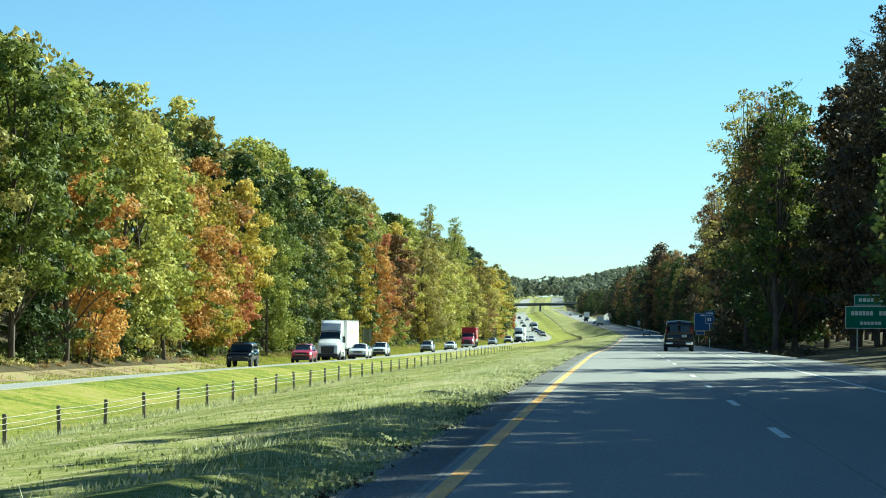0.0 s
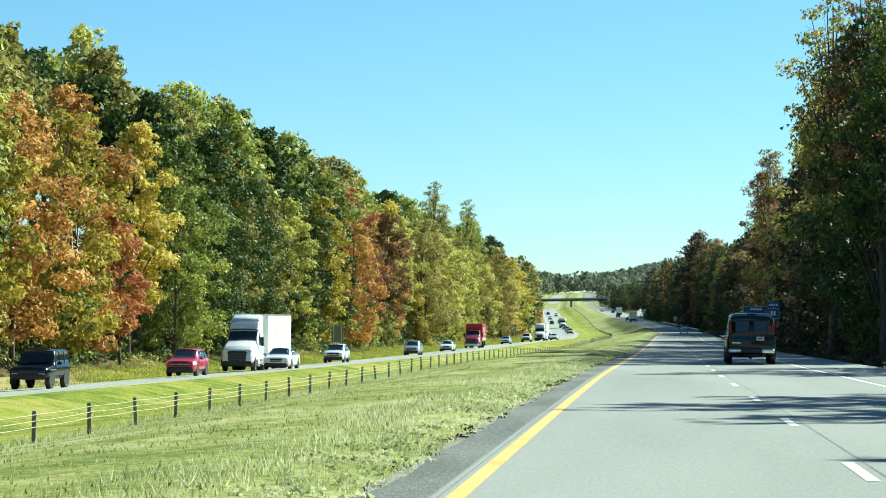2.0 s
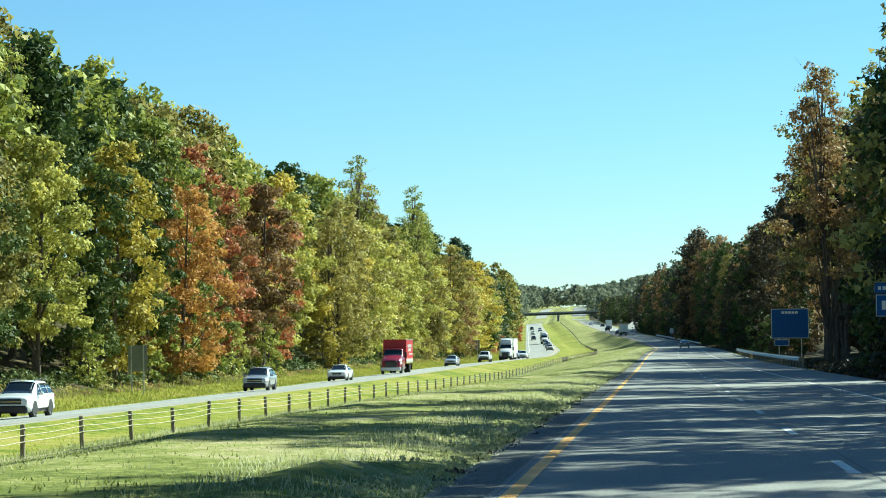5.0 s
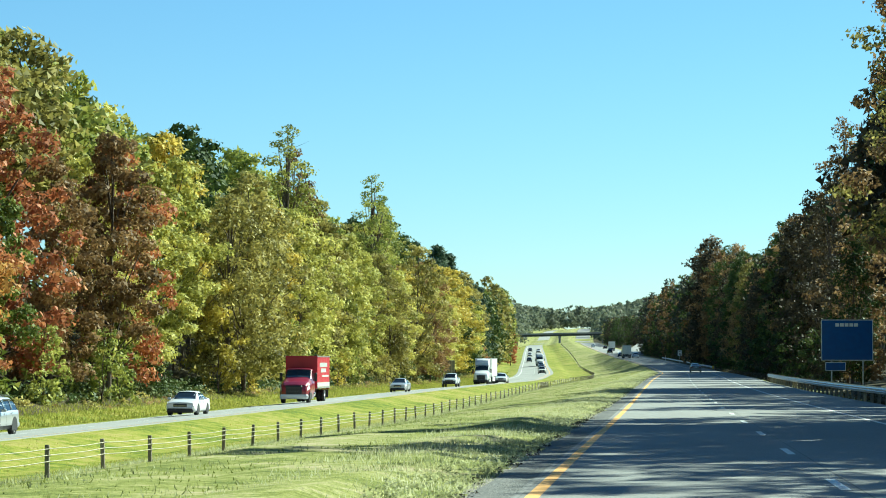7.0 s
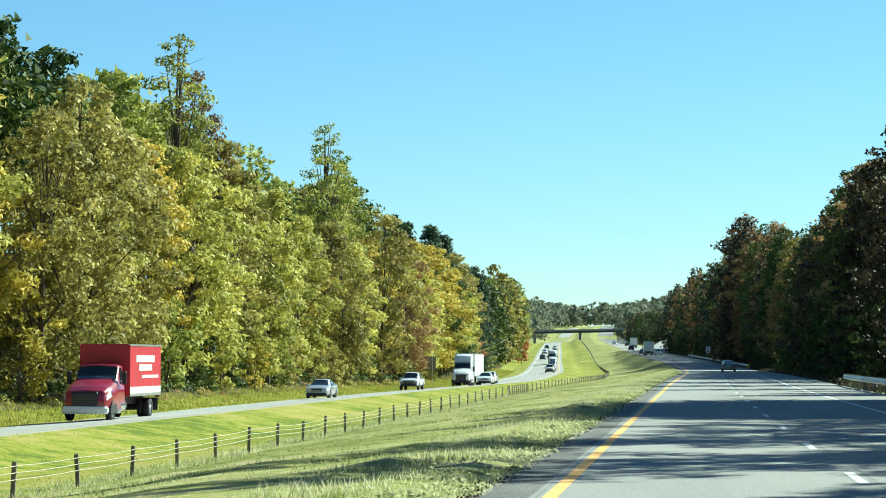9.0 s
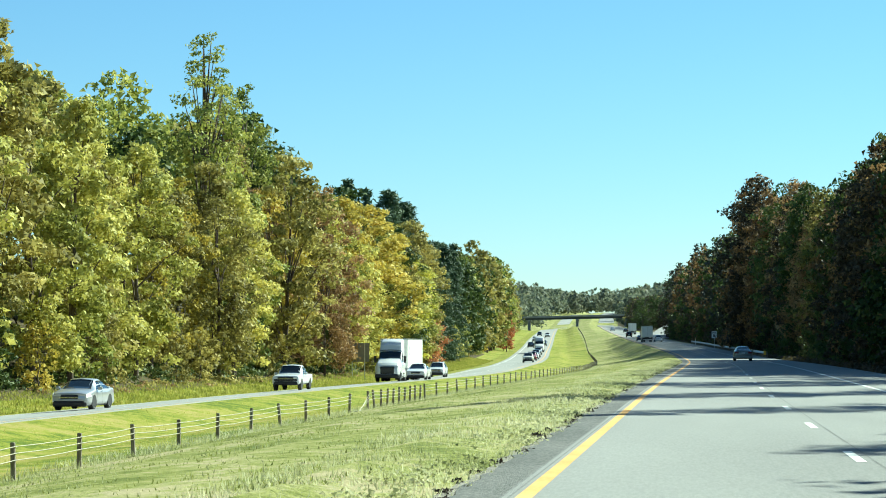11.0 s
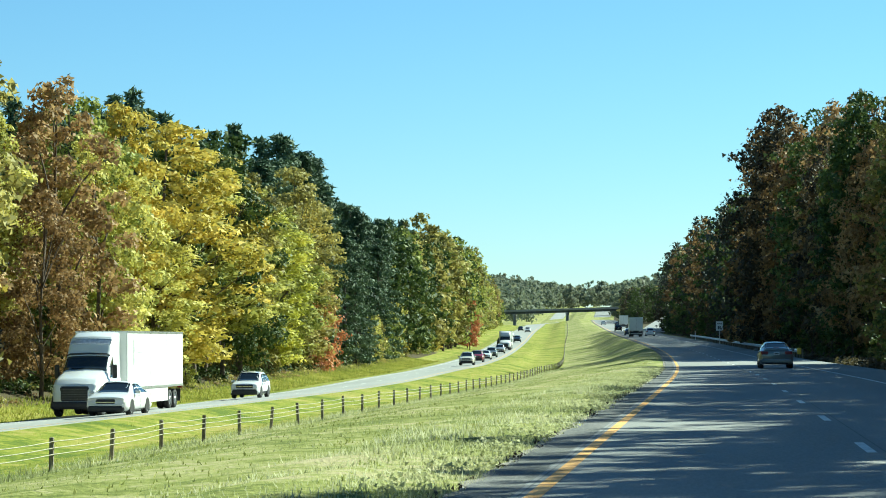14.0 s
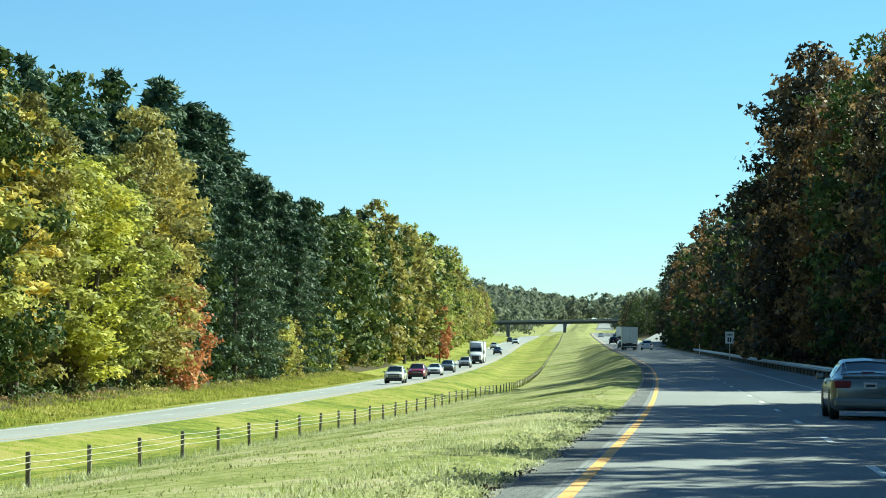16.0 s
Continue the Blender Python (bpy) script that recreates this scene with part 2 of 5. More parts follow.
ground_me.polygons.foreach_set("material_index", np.where((centre_u < -12.2) & (centre_y < 1620) & (index == 0), 2, index))
ground_me.polygons.foreach_get("material_index", index)
ground_me.polygons.foreach_set("material_index", np.where((centre_u > -38.2) & (centre_u < -34.4) & (centre_y < 222) & (centre_y > 60), 3, index))
ground = tagged(new("ground", ground_me), "grassy median and verges with leaf-strewn forest floor", "ground", kind="structure")


def ribbon(name, u0, u1, y0, y1, lift, mat, height, step=2.5, wobble=0.0, thick=0.0):
    """A strip that follows the road."""
    n = max(2, int((y1 - y0) / step) + 1)
    y = np.linspace(y0, y1, n)
    rs = np.random.RandomState(int(abs(u0 * 100 + y0)) % 9999)
    a, b = u0 + rs.normal(0, 1, n) * wobble, np.full(n, u1)
    z0, z1 = height(a, y) + lift, height(b, y) + lift
    cols = [np.stack([line_x(y) + a, y, z0], 1), np.stack([line_x(y) + b, y, z1], 1)]
    if thick:
        cols = [cols[0] - (0, 0, thick)] + cols + [cols[1] - (0, 0, thick)]
    v = np.stack(cols, 1).reshape(-1, 3)
    return mesh_data(name, v, grid_faces(n, len(cols)), mat)


def own_z(u, y):
    return road_z(y) + 0.0 * np.asarray(u)


def left_z(u, y):
    return np.interp(u, (-30.6, -21.4), (-1.92, -1.27)) + road_z(y) + left_drop(y)


FAR = 2600
road = tagged(new("road", ribbon("road", -0.22, 7.6, -300, FAR, 0.0, ASPHALT, own_z, thick=0.2)), "pale grey asphalt carriageway with painted lines", "road", kind="structure")
tagged(new("road_shoulder", ribbon("road_shoulder", -0.74, -0.22, -300, FAR, -0.004, SHOULDER, own_z, 0.7, 0.03, 0.2)), "dark worn asphalt shoulder with crumbling edge", "shoulder", kind="structure")
GRAVEL = blotched("pale_gravel", ((0.3, (0.16, 0.15, 0.125)), (0.5, (0.28, 0.26, 0.22)), (0.7, (0.42, 0.39, 0.33))), ((3.0, 0.4), (30.0, 0.6)), 0.95, 0.8, 50.0)
tagged(new("gravel_edge", ribbon("gravel_edge", -0.86, -0.735, -300, 900, -0.012, GRAVEL, own_z, 0.7, 0.03, 0.2)), "pale crumbled gravel along the shoulder's edge", "gravel", kind="structure")
tagged(new("road_shoulder", ribbon("road_shoulder", 7.6, 10.5, -300, FAR, -0.004, ASPHALT, own_z, 2.0, 0, 0.2)), "grey asphalt outer shoulder beside guardrail", "shoulder", kind="structure")
road_far = tagged(new("road_opposite", ribbon("road_opposite", -30.6, -21.4, -300, FAR, 0.0, OLD_ASPHALT, left_z, thick=0.2)), "pale grey opposite carriageway of the highway", "road", kind="structure")


def line(name, parent, u, w, y0, y1, mat, height):
    ob = new(name, ribbon(name, u - w / 2, u + w / 2, y0, y1, 0.005, mat, height))
    ob.parent = parent
    return ob


line("edge_line", road, 0.0, 0.16, -300, 1600, YELLOW, own_z)
line("edge_line", road, 7.3, 0.13, -300, 1600, WHITE_LINE, own_z)
line("edge_line", road_far, -22.3, 0.15, -300, 1600, YELLOW, left_z)
line("edge_line", road_far, -29.6, 0.15, -300, 1600, WHITE_LINE, left_z)
for parent, u, height, phase in ((road, 3.6, own_z, 79.0), (road_far, -25.95, left_z, 75.0)):
    for k in range(-4, 92):
        y0 = phase + 12.19 * k
        line("lane_dash", parent, u, 0.13, y0, y0 + 3.05, WHITE_LINE, height)
SEAM = plain("tar_seam", (0.14, 0.14, 0.135), 0.85, 0, 0.3, 6)
for u in (-0.215, -0.145, 3.78, 7.55):
    seam = new("tar_seam", ribbon("tar_seam", u - 0.011, u + 0.011, -50, 800, 0.004, SEAM, own_z))
    seam.parent = road
# ---------------------------------------------------------------- trees


def tube(points, radii, sides=6):
    """A tapered round limb along points."""
    pts = [np.array(p, float) for p in points]
    vs, fs = [], []
    for i, p in enumerate(pts):
        d = pts[min(i + 1, len(pts) - 1)] - pts[max(i - 1, 0)]
        d = d / (np.linalg.norm(d) + 1e-9)
        a = np.cross(d, (1, 0, 0) if abs(d[0]) < 0.9 else (0, 1, 0))
        a /= np.linalg.norm(a)
        b = np.cross(d, a)
        for k in range(sides):
            w = 2 * math.pi * k / sides
            vs.append(p + radii[i] * (math.cos(w) * a + math.sin(w) * b))
        if i:
            for k in range(sides):
                o, q = (i - 1) * sides, (k + 1) % sides
                fs.append((o + k, o + q, o + sides + q, o + sides + k))
    return vs, fs


def leaf_cloud(rs, centres, radii, count, size, flat=0.75, thin=1.0, long=1.0, stray=0.52):
    """Small leaf triangles on and in clumps; thin and long make them needle sprays."""
    c = np.asarray(centres)
    r = np.asarray(radii)
    w = r ** 2
    pick = rs.choice(len(c), count, p=w / w.sum())
    d = rs.normal(0, 1, (count, 3))
    d /= np.linalg.norm(d, axis=1)[:, None]
    rad = r[pick] * (0.4 + 0.62 * rs.rand(count) ** 0.7 + 0.5 * rs.rand(count) ** 6)
    p = c[pick] + d * rad[:, None] * (1, 1, flat)
    nrm = d * 0.85 + rs.normal(0, stray, (count, 3)) + (0, 0, 0.3)
    nrm /= np.linalg.norm(nrm, axis=1)[:, None]
    a = np.cross(nrm, rs.normal(0, 1, (count, 3)))
    a /= np.linalg.norm(a, axis=1)[:, None] + 1e-9
    b = np.cross(nrm, a)
    s = size * (0.6 + 0.8 * rs.rand(count))[:, None]
    v = np.stack([p - a * s * 0.6 * thin, p + a * s * 0.6 * thin + b * s * 0.15, p + b * s * long * (0.8 + 0.5 * rs.rand(count)[:, None])], 1)
    return v.reshape(-1, 3), np.arange(count * 3).reshape(-1, 3)


def join(chunks):
    vs, fs, o = [], [], 0
    for v, f in chunks:
        vs += list(v)
        fs += [tuple(i + o for i in q) for q in f]
        o += len(v)
    return vs, fs


def broadleaf_shape(seed, height, width, leaves, size, low=0.06, sparse=False, slim=1.0):
    """Trunk and crown of a broad-leaved tree at the forest's edge."""
    rs = np.random.RandomState(seed)
    lean = rs.normal(0, 0.03, 2)
    trunk_pts = [np.array((lean[0] * h * height + rs.normal(0, 0.1), lean[1] * h * height + rs.normal(0, 0.1), h * height)) for h in np.linspace(-0.03, 0.93, 8)]
    chunks = [tube(trunk_pts, np.linspace(0.012 * height, 0.03, 8), 7)]
    n = int((84 if not sparse else 44) * (height / 20))
    cs, rr = [], []
    for i in range(n):
        h = low + (0.97 - low) * ((i + rs.rand()) / n)
        env = width * 0.5 * slim * (math.sin(math.pi * min(0.98, 0.22 + 0.75 * h) ** 1.15) ** 0.8) * (0.6 + 0.55 * rs.rand())
        w = i * 2.399 + rs.normal(0, 0.5)
        q = rs.rand() ** 0.4
        cs.append((lean[0] * h * height + env * q * math.cos(w), lean[1] * h * height + env * q * math.sin(w), h * height))
        rr.append((0.7 + 0.85 * rs.rand()) * width / 8 * (0.7 if h > 0.85 else 1.0) * (0.85 if sparse else 0.78))
        if rs.rand() < (0.5 if sparse else 0.2):
            base = trunk_pts[max(1, min(6, int(h * 7) - 1))]
            mid = (base + np.array(cs[-1])) / 2 + (0, 0, 0.4)
            chunks.append(tube([base, mid, cs[-1]], [0.004 * height, 0.0028 * height, 0.02], 4))
    if sparse:
        for i in range(40):
            c = np.array(cs[rs.randint(len(cs))])
            e = c + rs.normal(0, 0.9, 3) + (0, 0, 0.6)
            chunks.append(tube([c, (c + e) / 2 + rs.normal(0, 0.12, 3), e], [0.022, 0.016, 0.006], 3))
    v, f = join(chunks)
    lv, lf = leaf_cloud(rs, cs, rr, leaves, size, 0.55)
    return mesh_data("trunk", v, f, BARK, smooth=True), mesh_data("crown", lv, lf, LEAF["green"])


def pine_shape(seed, height, width, leaves, size, bare=0.35):
    """A pine: straight trunk, layered boughs, ragged top."""
    rs = np.random.RandomState(seed)
    chunks = [tube([(0, 0, h * height) for h in (-0.03, 0.1, 0.25, 0.4, 0.55, 0.7, 0.85, 1.0)], [0.016 * height, 0.015 * height, 0.0135 * height, 0.012 * height, 0.0105 * height, 0.008 * height, 0.005 * height, 0.02], 7)]
    cs, rr = [], []
    n = int(56 * height / 22)
    for i in range(n):
        h = bare + (1 - bare) * (i + rs.rand()) / n
        reach = width * 0.5 * (1.05 - (h - bare) / (1 - bare)) ** 0.6 * (0.5 + 0.6 * rs.rand())
        w = i * 2.399 + rs.normal(0, 0.4)
        tip = np.array((reach * math.cos(w), reach * math.sin(w), h * height - 0.1 * reach))
        chunks.append(tube([(0, 0, h * height), tip * (0.5, 0.5, 1) + (0, 0, 0.15), tip], [0.05, 0.04, 0.015], 3))
        for q in (0.4, 0.72, 1.0):
            cs.append(tip * (q, q, 1))
            rr.append((0.36 + 0.5 * rs.rand()) * width / 7)
    v, f = join(chunks)
    lv, lf = leaf_cloud(rs, cs, rr, leaves, size, 0.42, 0.55, 1.25)
    return mesh_data("trunk", v, f, BARK, smooth=True), mesh_data("crown", lv, lf, LEAF["pine"])


NEAR_LEAVES, BACK_LEAVES, RIGHT_LEAVES = 9600, 2500, 5600
SHAPES = {
    "near": [broadleaf_shape(10 + i, 20, (9.5, 8.5, 10.5, 9, 8)[i], NEAR_LEAVES, 0.28, (0.08, 0.2, 0.1, 0.06, 0.24)[i]) for i in range(5)],
    "distant": [broadleaf_shape(40 + i, 20, (9.5, 8.5, 10.5)[i], 3000, 0.5, 0.08) for i in range(3)],
    "small": [broadleaf_shape(30 + i, 9, (6.5, 5.5, 7)[i], 1200, 0.34, 0.03) for i in range(3)],
    "back": [broadleaf_shape(50 + i, 22, (10, 9, 11)[i], BACK_LEAVES, 0.42, 0.55) for i in range(3)],
    "mid": [broadleaf_shape(65 + i, 22, (10, 9, 11)[i], 1700, 0.45, 0.5) for i in range(3)],
    "inner": [broadleaf_shape(60 + i, 22, (10, 9, 11)[i], 1000, 0.72, 0.5) for i in range(2)],
    "right": [broadleaf_shape(70 + i, 24, (10, 9, 11, 8.5)[i], RIGHT_LEAVES, 0.34) for i in range(4)],
    "far_right": [broadleaf_shape(80 + i, 24, (10, 9, 11)[i], 2100, 0.54) for i in range(3)],
    "wispy": [broadleaf_shape(90 + i, 25, (8, 7.4)[i], 6500, 0.21, 0.3, True, 0.9) for i in range(2)],
    "pine": [pine_shape(110 + i, 24, (7, 6.2, 7.6)[i], 5200, 0.38) for i in range(3)],
    "cedar": [pine_shape(140 + i, 20, (8.5, 7.6)[i], 7500, 0.34, 0.04) for i in range(2)],
    "deep_pine": [pine_shape(130 + i, 24, (7, 6.2)[i], 1700, 0.62) for i in range(2)],
    "conifer": [pine_shape(120 + i, 26, 8.5, 7000, 0.38, 0.12) for i in range(1)],
}
WORDS = {"green": "green", "lime": "yellow-green", "gold": "golden yellow", "yellow": "bright yellow", "orange": "orange", "red": "russet red", "brown": "brown", "dark": "dark green", "olive": "olive green", "umber": "dull brown", "dull": "dull green", "shade": "dim brown-green", "far": "distant blue-green", "pine": "dark green"}


def tree(kind, colour, u, y, height, seed, wide=1.0):
    """One tree: a trunk and a crown."""
    rs = np.random.RandomState(seed)
    options = SHAPES[kind]
    trunk_me, crown_me = options[rs.randint(len(options))]
    is_pine = kind in ("pine", "conifer", "cedar")
    t = new("pine_tree" if is_pine else "shrub" if kind == "small" else "tree")
    k = height / NOMINAL[kind]
    t.matrix_world = Matrix.Translation((float(line_x(y)) + u, y, float(ground_at(u, y)) - 0.15)) @ Matrix.Rotation(rs.rand() * 6.283, 4, "Z") @ Matrix.Diagonal((k * wide, k * wide, k, 1))
    for nm, me in (("trunk", trunk_me), ("crown", crown_me)):
        o = new(nm, me)
        o.parent = t
        if nm == "crown":
            o.material_slots[0].link = "OBJECT"
            o.material_slots[0].material = LEAF[colour]
    if kind == "wispy":
        label = f"tall thin half-bare tree with {WORDS[colour]} leaves in the forest edge"
    elif is_pine:
        label = "tall dark green pine among the roadside woods"
    else:
        label = f"{'low bushy shrub' if kind == 'small' else 'tall leafy tree'} in {WORDS[colour]} autumn foliage at the wood's edge"
    side = "opposite carriageway" if u < 0 else "near carriageway"
    return tagged(t, label, "shrub" if kind == "small" else "tree", ("shrubs" if kind == "small" else "trees") + " along the " + side)



def grid_ring(rings, sides):
    """Faces of a tube's wall."""
    i, k = np.meshgrid(np.arange(rings - 1), np.arange(sides), indexing="ij")
    i, k, q = i.ravel() * sides, k.ravel(), (k.ravel() + 1) % sides
    return np.stack([i + k, i + q, i + sides + q, i + sides + k], 1)


class Woods:
    """Gathers trees that stand too deep in the woods to be told apart, one sheet of leaves and one of trunks a colour."""

    def __init__(self):
        self.leaves, self.trunks = {}, []

    def add(self, kind, colour, u, y, height, seed):
        rs = np.random.RandomState(seed)
        trunk_me, crown_me = SHAPES[kind][rs.randint(len(SHAPES[kind]))]
        k = height / NOMINAL[kind]
        w = rs.rand() * 6.283
        turn = np.array(((math.cos(w), -math.sin(w), 0), (math.sin(w), math.cos(w), 0), (0, 0, 1))) * k
        at = np.array((float(line_x(y)) + u, y, float(ground_at(u, y)) - 0.15))
        for me, store in ((crown_me, self.leaves.setdefault(colour, [])), (trunk_me, self.trunks)):
            co = np.empty(len(me.vertices) * 3)
            me.vertices.foreach_get("co", co)
            store.append((co.reshape(-1, 3) @ turn.T + at, me))

    def build(self, where):
        for colour, items in self.leaves.items():
            v = np.concatenate([i[0] for i in items])
            ob = new("woodland", mesh_data("woodland", v, np.arange(len(v)).reshape(-1, 3), LEAF[colour]))
            tagged(ob, f"deep woodland canopy of {WORDS[colour]} trees {where}", "woods", kind="stuff")
        v, f, o = [], [], 0
        for co, me in self.trunks:
            v.append(co[:56] if len(me.vertices) else co)
            f.append(grid_ring(8, 7) + o)
            o += 56
        tagged(new("woodland_trunks", mesh_data("woodland_trunks", np.concatenate(v), np.concatenate(f), BARK)), f"brown trunks standing inside the woodland {where}", "woods", kind="stuff")


NOMINAL = {"near": 20, "distant": 20, "small": 9, "back": 22, "mid": 22, "inner": 22, "right": 24, "far_right": 24, "wispy": 25, "pine": 24, "deep_pine": 24, "cedar": 20, "conifer": 26}
TREES = random.Random(11)


def pick(weights):
    names = list(weights)
    return TREES.choices(names, [weights[n] for n in names])[0]


# trees that stand out, by kind, colour, offset, distance, height
ACCENTS = (
    ("near", "orange", -38.5, 176, 17), ("near", "gold", -38.8, 205, 18), ("near", "red", -38.4, 242, 12), ("near", "gold", -39.5, 228, 18), ("near", "orange", -39.6, 217, 18), ("near", "orange", -40.2, 236, 20), ("near", "gold", -40.0, 252, 19),
    ("near", "green", -38.4, 262, 15), ("near", "orange", -38.6, 371, 17), ("near", "red", -42.5, 399, 22),
    ("near", "brown", -39.5, 418, 20), ("near", "red", -41.5, 430, 20), ("wispy", "green", -47, 349, 24), ("near", "brown", -40, 651, 21), ("near", "brown", -38.6, 641, 13),
    ("wispy", "green", -44, 603, 31), ("wispy", "lime", -44, 612, 27), ("wispy", "green", -46, 632, 29), ("wispy", "brown", -45, 621, 24),
    ("near", "gold", -41.0, 684, 21), ("near", "lime", -40.2, 697, 20), ("near", "gold", -41.5, 709, 20), ("near", "lime", -40.4, 720, 18),
    ("near", "yellow", -39.8, 731, 16), ("near", "lime", -40.4, 742, 17), ("near", "olive", -41.3, 753, 17), ("near", "lime", -40.0, 676, 14), ("small", "red", -38.6, 765, 9), ("distant", "red", -33.9, 1046, 13), ("distant", "red", -34.8, 1056, 11),
    ("distant", "olive", -37.5, 1000, 26), ("distant", "green", -38.5, 1013, 26), ("distant", "olive", -38, 1027, 25), ("distant", "dark", -38, 1041, 24), ("distant", "green", -38.5, 1056, 22), ("distant", "olive", -39, 1069, 16), ("wispy", "lime", -44, 640, 24), ("near", "lime", -42, 640, 17),
    ("wispy", "lime", -42, 514, 30), ("wispy", "brown", -43, 525, 28),
)
for i, (kind, colour, u, y, h) in enumerate(ACCENTS):
    tree(kind, colour, u, y, h, 1000 + i, 1.5 if kind == "near" and 670 < y < 760 else 1.0)


def taken(y):
    return any(abs(y - a[3]) < 4.2 for a in ACCENTS if a[0] in ("near", "distant"))


# front row on the far side of the highway
y = 112.0
n = 0
while y < 1000:
    if not taken(y):
        # more dark leaves from 255 to 330 stand in for a shadowed hollow
        mix = {"green": 4.6, "olive": 1.6, "lime": 1.6, "gold": 0.2, "orange": 0.25, "red": 0.1, "dark": 2.8, "brown": 0.6} if not 255 < y < 330 and y < 440 else {"green": 3, "dark": 5, "olive": 2, "brown": 0.5} if y < 440 else {"olive": 4.4, "green": 1.0, "lime": 4.0, "gold": 1.0} if 505 < y < 612 else {"green": 1.4, "olive": 5.0, "lime": 3.4, "gold": 1.2, "yellow": 0.3, "brown": 0.5} if y < 660 else {"green": 3.4, "olive": 3, "lime": 1.2, "dark": 2.8, "gold": 0.5} if y < 865 else {"green": 4.4, "olive": 2.2, "lime": 0.6, "dark": 3.2}
        kind = "near" if y < 780 else "distant"
        tree(*(("cedar", "pine") if 768 < y < 872 and TREES.random() < 0.92 else (kind, pick(mix))), -38.8 - 4.2 * TREES.random(), y, TREES.uniform(15.0, 22.5) + (6 if y > 960 else 0.5), n)
    if TREES.random() < 0.55:
        tree("small", pick({"green": 4, "lime": 1.6, "olive": 2, "gold": 0.4, "dark": 2}), -38.8 - TREES.random(), y + 3, TREES.uniform(3.5, 8), 5000 + n)
    y += TREES.uniform(5.6, 7.4)
    n += 1
# the rows behind, up the slope
deep = Woods()
for row, (u0, h0, step) in enumerate(((-47, 22.5, 6.4), (-56, 24, 10.5), (-68, 23, 8.6))):
    y = 112.0 + row * 2
    while y < 1040:
        pines = y > 655
        if pines:
            kind, colour = ("pine", "pine") if TREES.random() < 0.85 else ("back", "dark")
            h = TREES.uniform(21, 23.6) + float(np.interp(y, (650, 735, 765, 795, 812, 840, 865, 890, 960, 1000, 1040), (-4, -4, -3, 0.5, 4.5, 4.5, 0, -1.5, -2.5, 4, 5)))
        else:
            kind, colour = "back", pick({"green": 4, "dark": 5, "olive": 3, "lime": 0.5, "brown": 0.6} if y < 440 else {"green": 5, "dark": 2, "olive": 4, "lime": 0.8, "brown": 0.4})
            h = h0 + TREES.uniform(-2.5, 2.5) + float(np.interp(y, (110, 260, 300, 380, 405, 430, 460, 490, 530, 555, 600, 620), (0, 0.4, 1.4, 1.8, 2.8, 2.4, 0, -0.5, 1.5, -3.5, -3.5, 1)))
        if row == 0 and kind == 'pine' and y < 900:
            tree(kind, colour, u0 - 3 * TREES.random(), y, h, 9000 + n, 1.3)
        else:
            deep.add('deep_pine' if kind == 'pine' else kind if row == 0 else 'mid', colour, u0 - 3 * TREES.random(), y, h, 9000 + n)
        y += step * TREES.uniform(0.85, 1.2)
        n += 1
for u0 in (-37.5, -46, -56):
    y = 1036.0
    while y < 1500:
        h = float(np.interp(y, (1036, 1150, 1250, 1335, 1500), (25, 24, 21, 19, 17))) * TREES.uniform(0.85, 1.1)
        deep.add("far_right" if u0 > -40 else "inner", pick({"green": 4, "olive": 4, "lime": 1.4, "dark": 2.5, "brown": 0.6}), u0 - 3 * TREES.random() - (2 if y > 1180 else 0), y, h, 40000 + n)
        y += TREES.uniform(6.5, 9.5)
        n += 1
deep.build('on the slope behind the opposite carriageway')
# woods on the near side, seen against the light; shade painted into leaf colours
deep = Woods()
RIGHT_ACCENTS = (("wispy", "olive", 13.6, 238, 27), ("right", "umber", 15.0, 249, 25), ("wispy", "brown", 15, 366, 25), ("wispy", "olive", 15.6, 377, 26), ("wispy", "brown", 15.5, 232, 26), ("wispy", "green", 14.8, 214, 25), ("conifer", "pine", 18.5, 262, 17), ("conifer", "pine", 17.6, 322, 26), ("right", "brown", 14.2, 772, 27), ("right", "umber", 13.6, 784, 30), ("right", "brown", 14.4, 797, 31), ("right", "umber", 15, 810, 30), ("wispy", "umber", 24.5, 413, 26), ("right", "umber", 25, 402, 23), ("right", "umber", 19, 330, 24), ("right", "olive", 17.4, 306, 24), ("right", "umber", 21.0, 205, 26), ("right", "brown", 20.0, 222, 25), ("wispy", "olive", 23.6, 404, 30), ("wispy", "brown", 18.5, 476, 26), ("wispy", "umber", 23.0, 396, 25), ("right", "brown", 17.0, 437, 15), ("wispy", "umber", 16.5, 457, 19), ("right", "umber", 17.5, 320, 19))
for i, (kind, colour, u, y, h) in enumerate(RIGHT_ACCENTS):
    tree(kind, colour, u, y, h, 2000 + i)
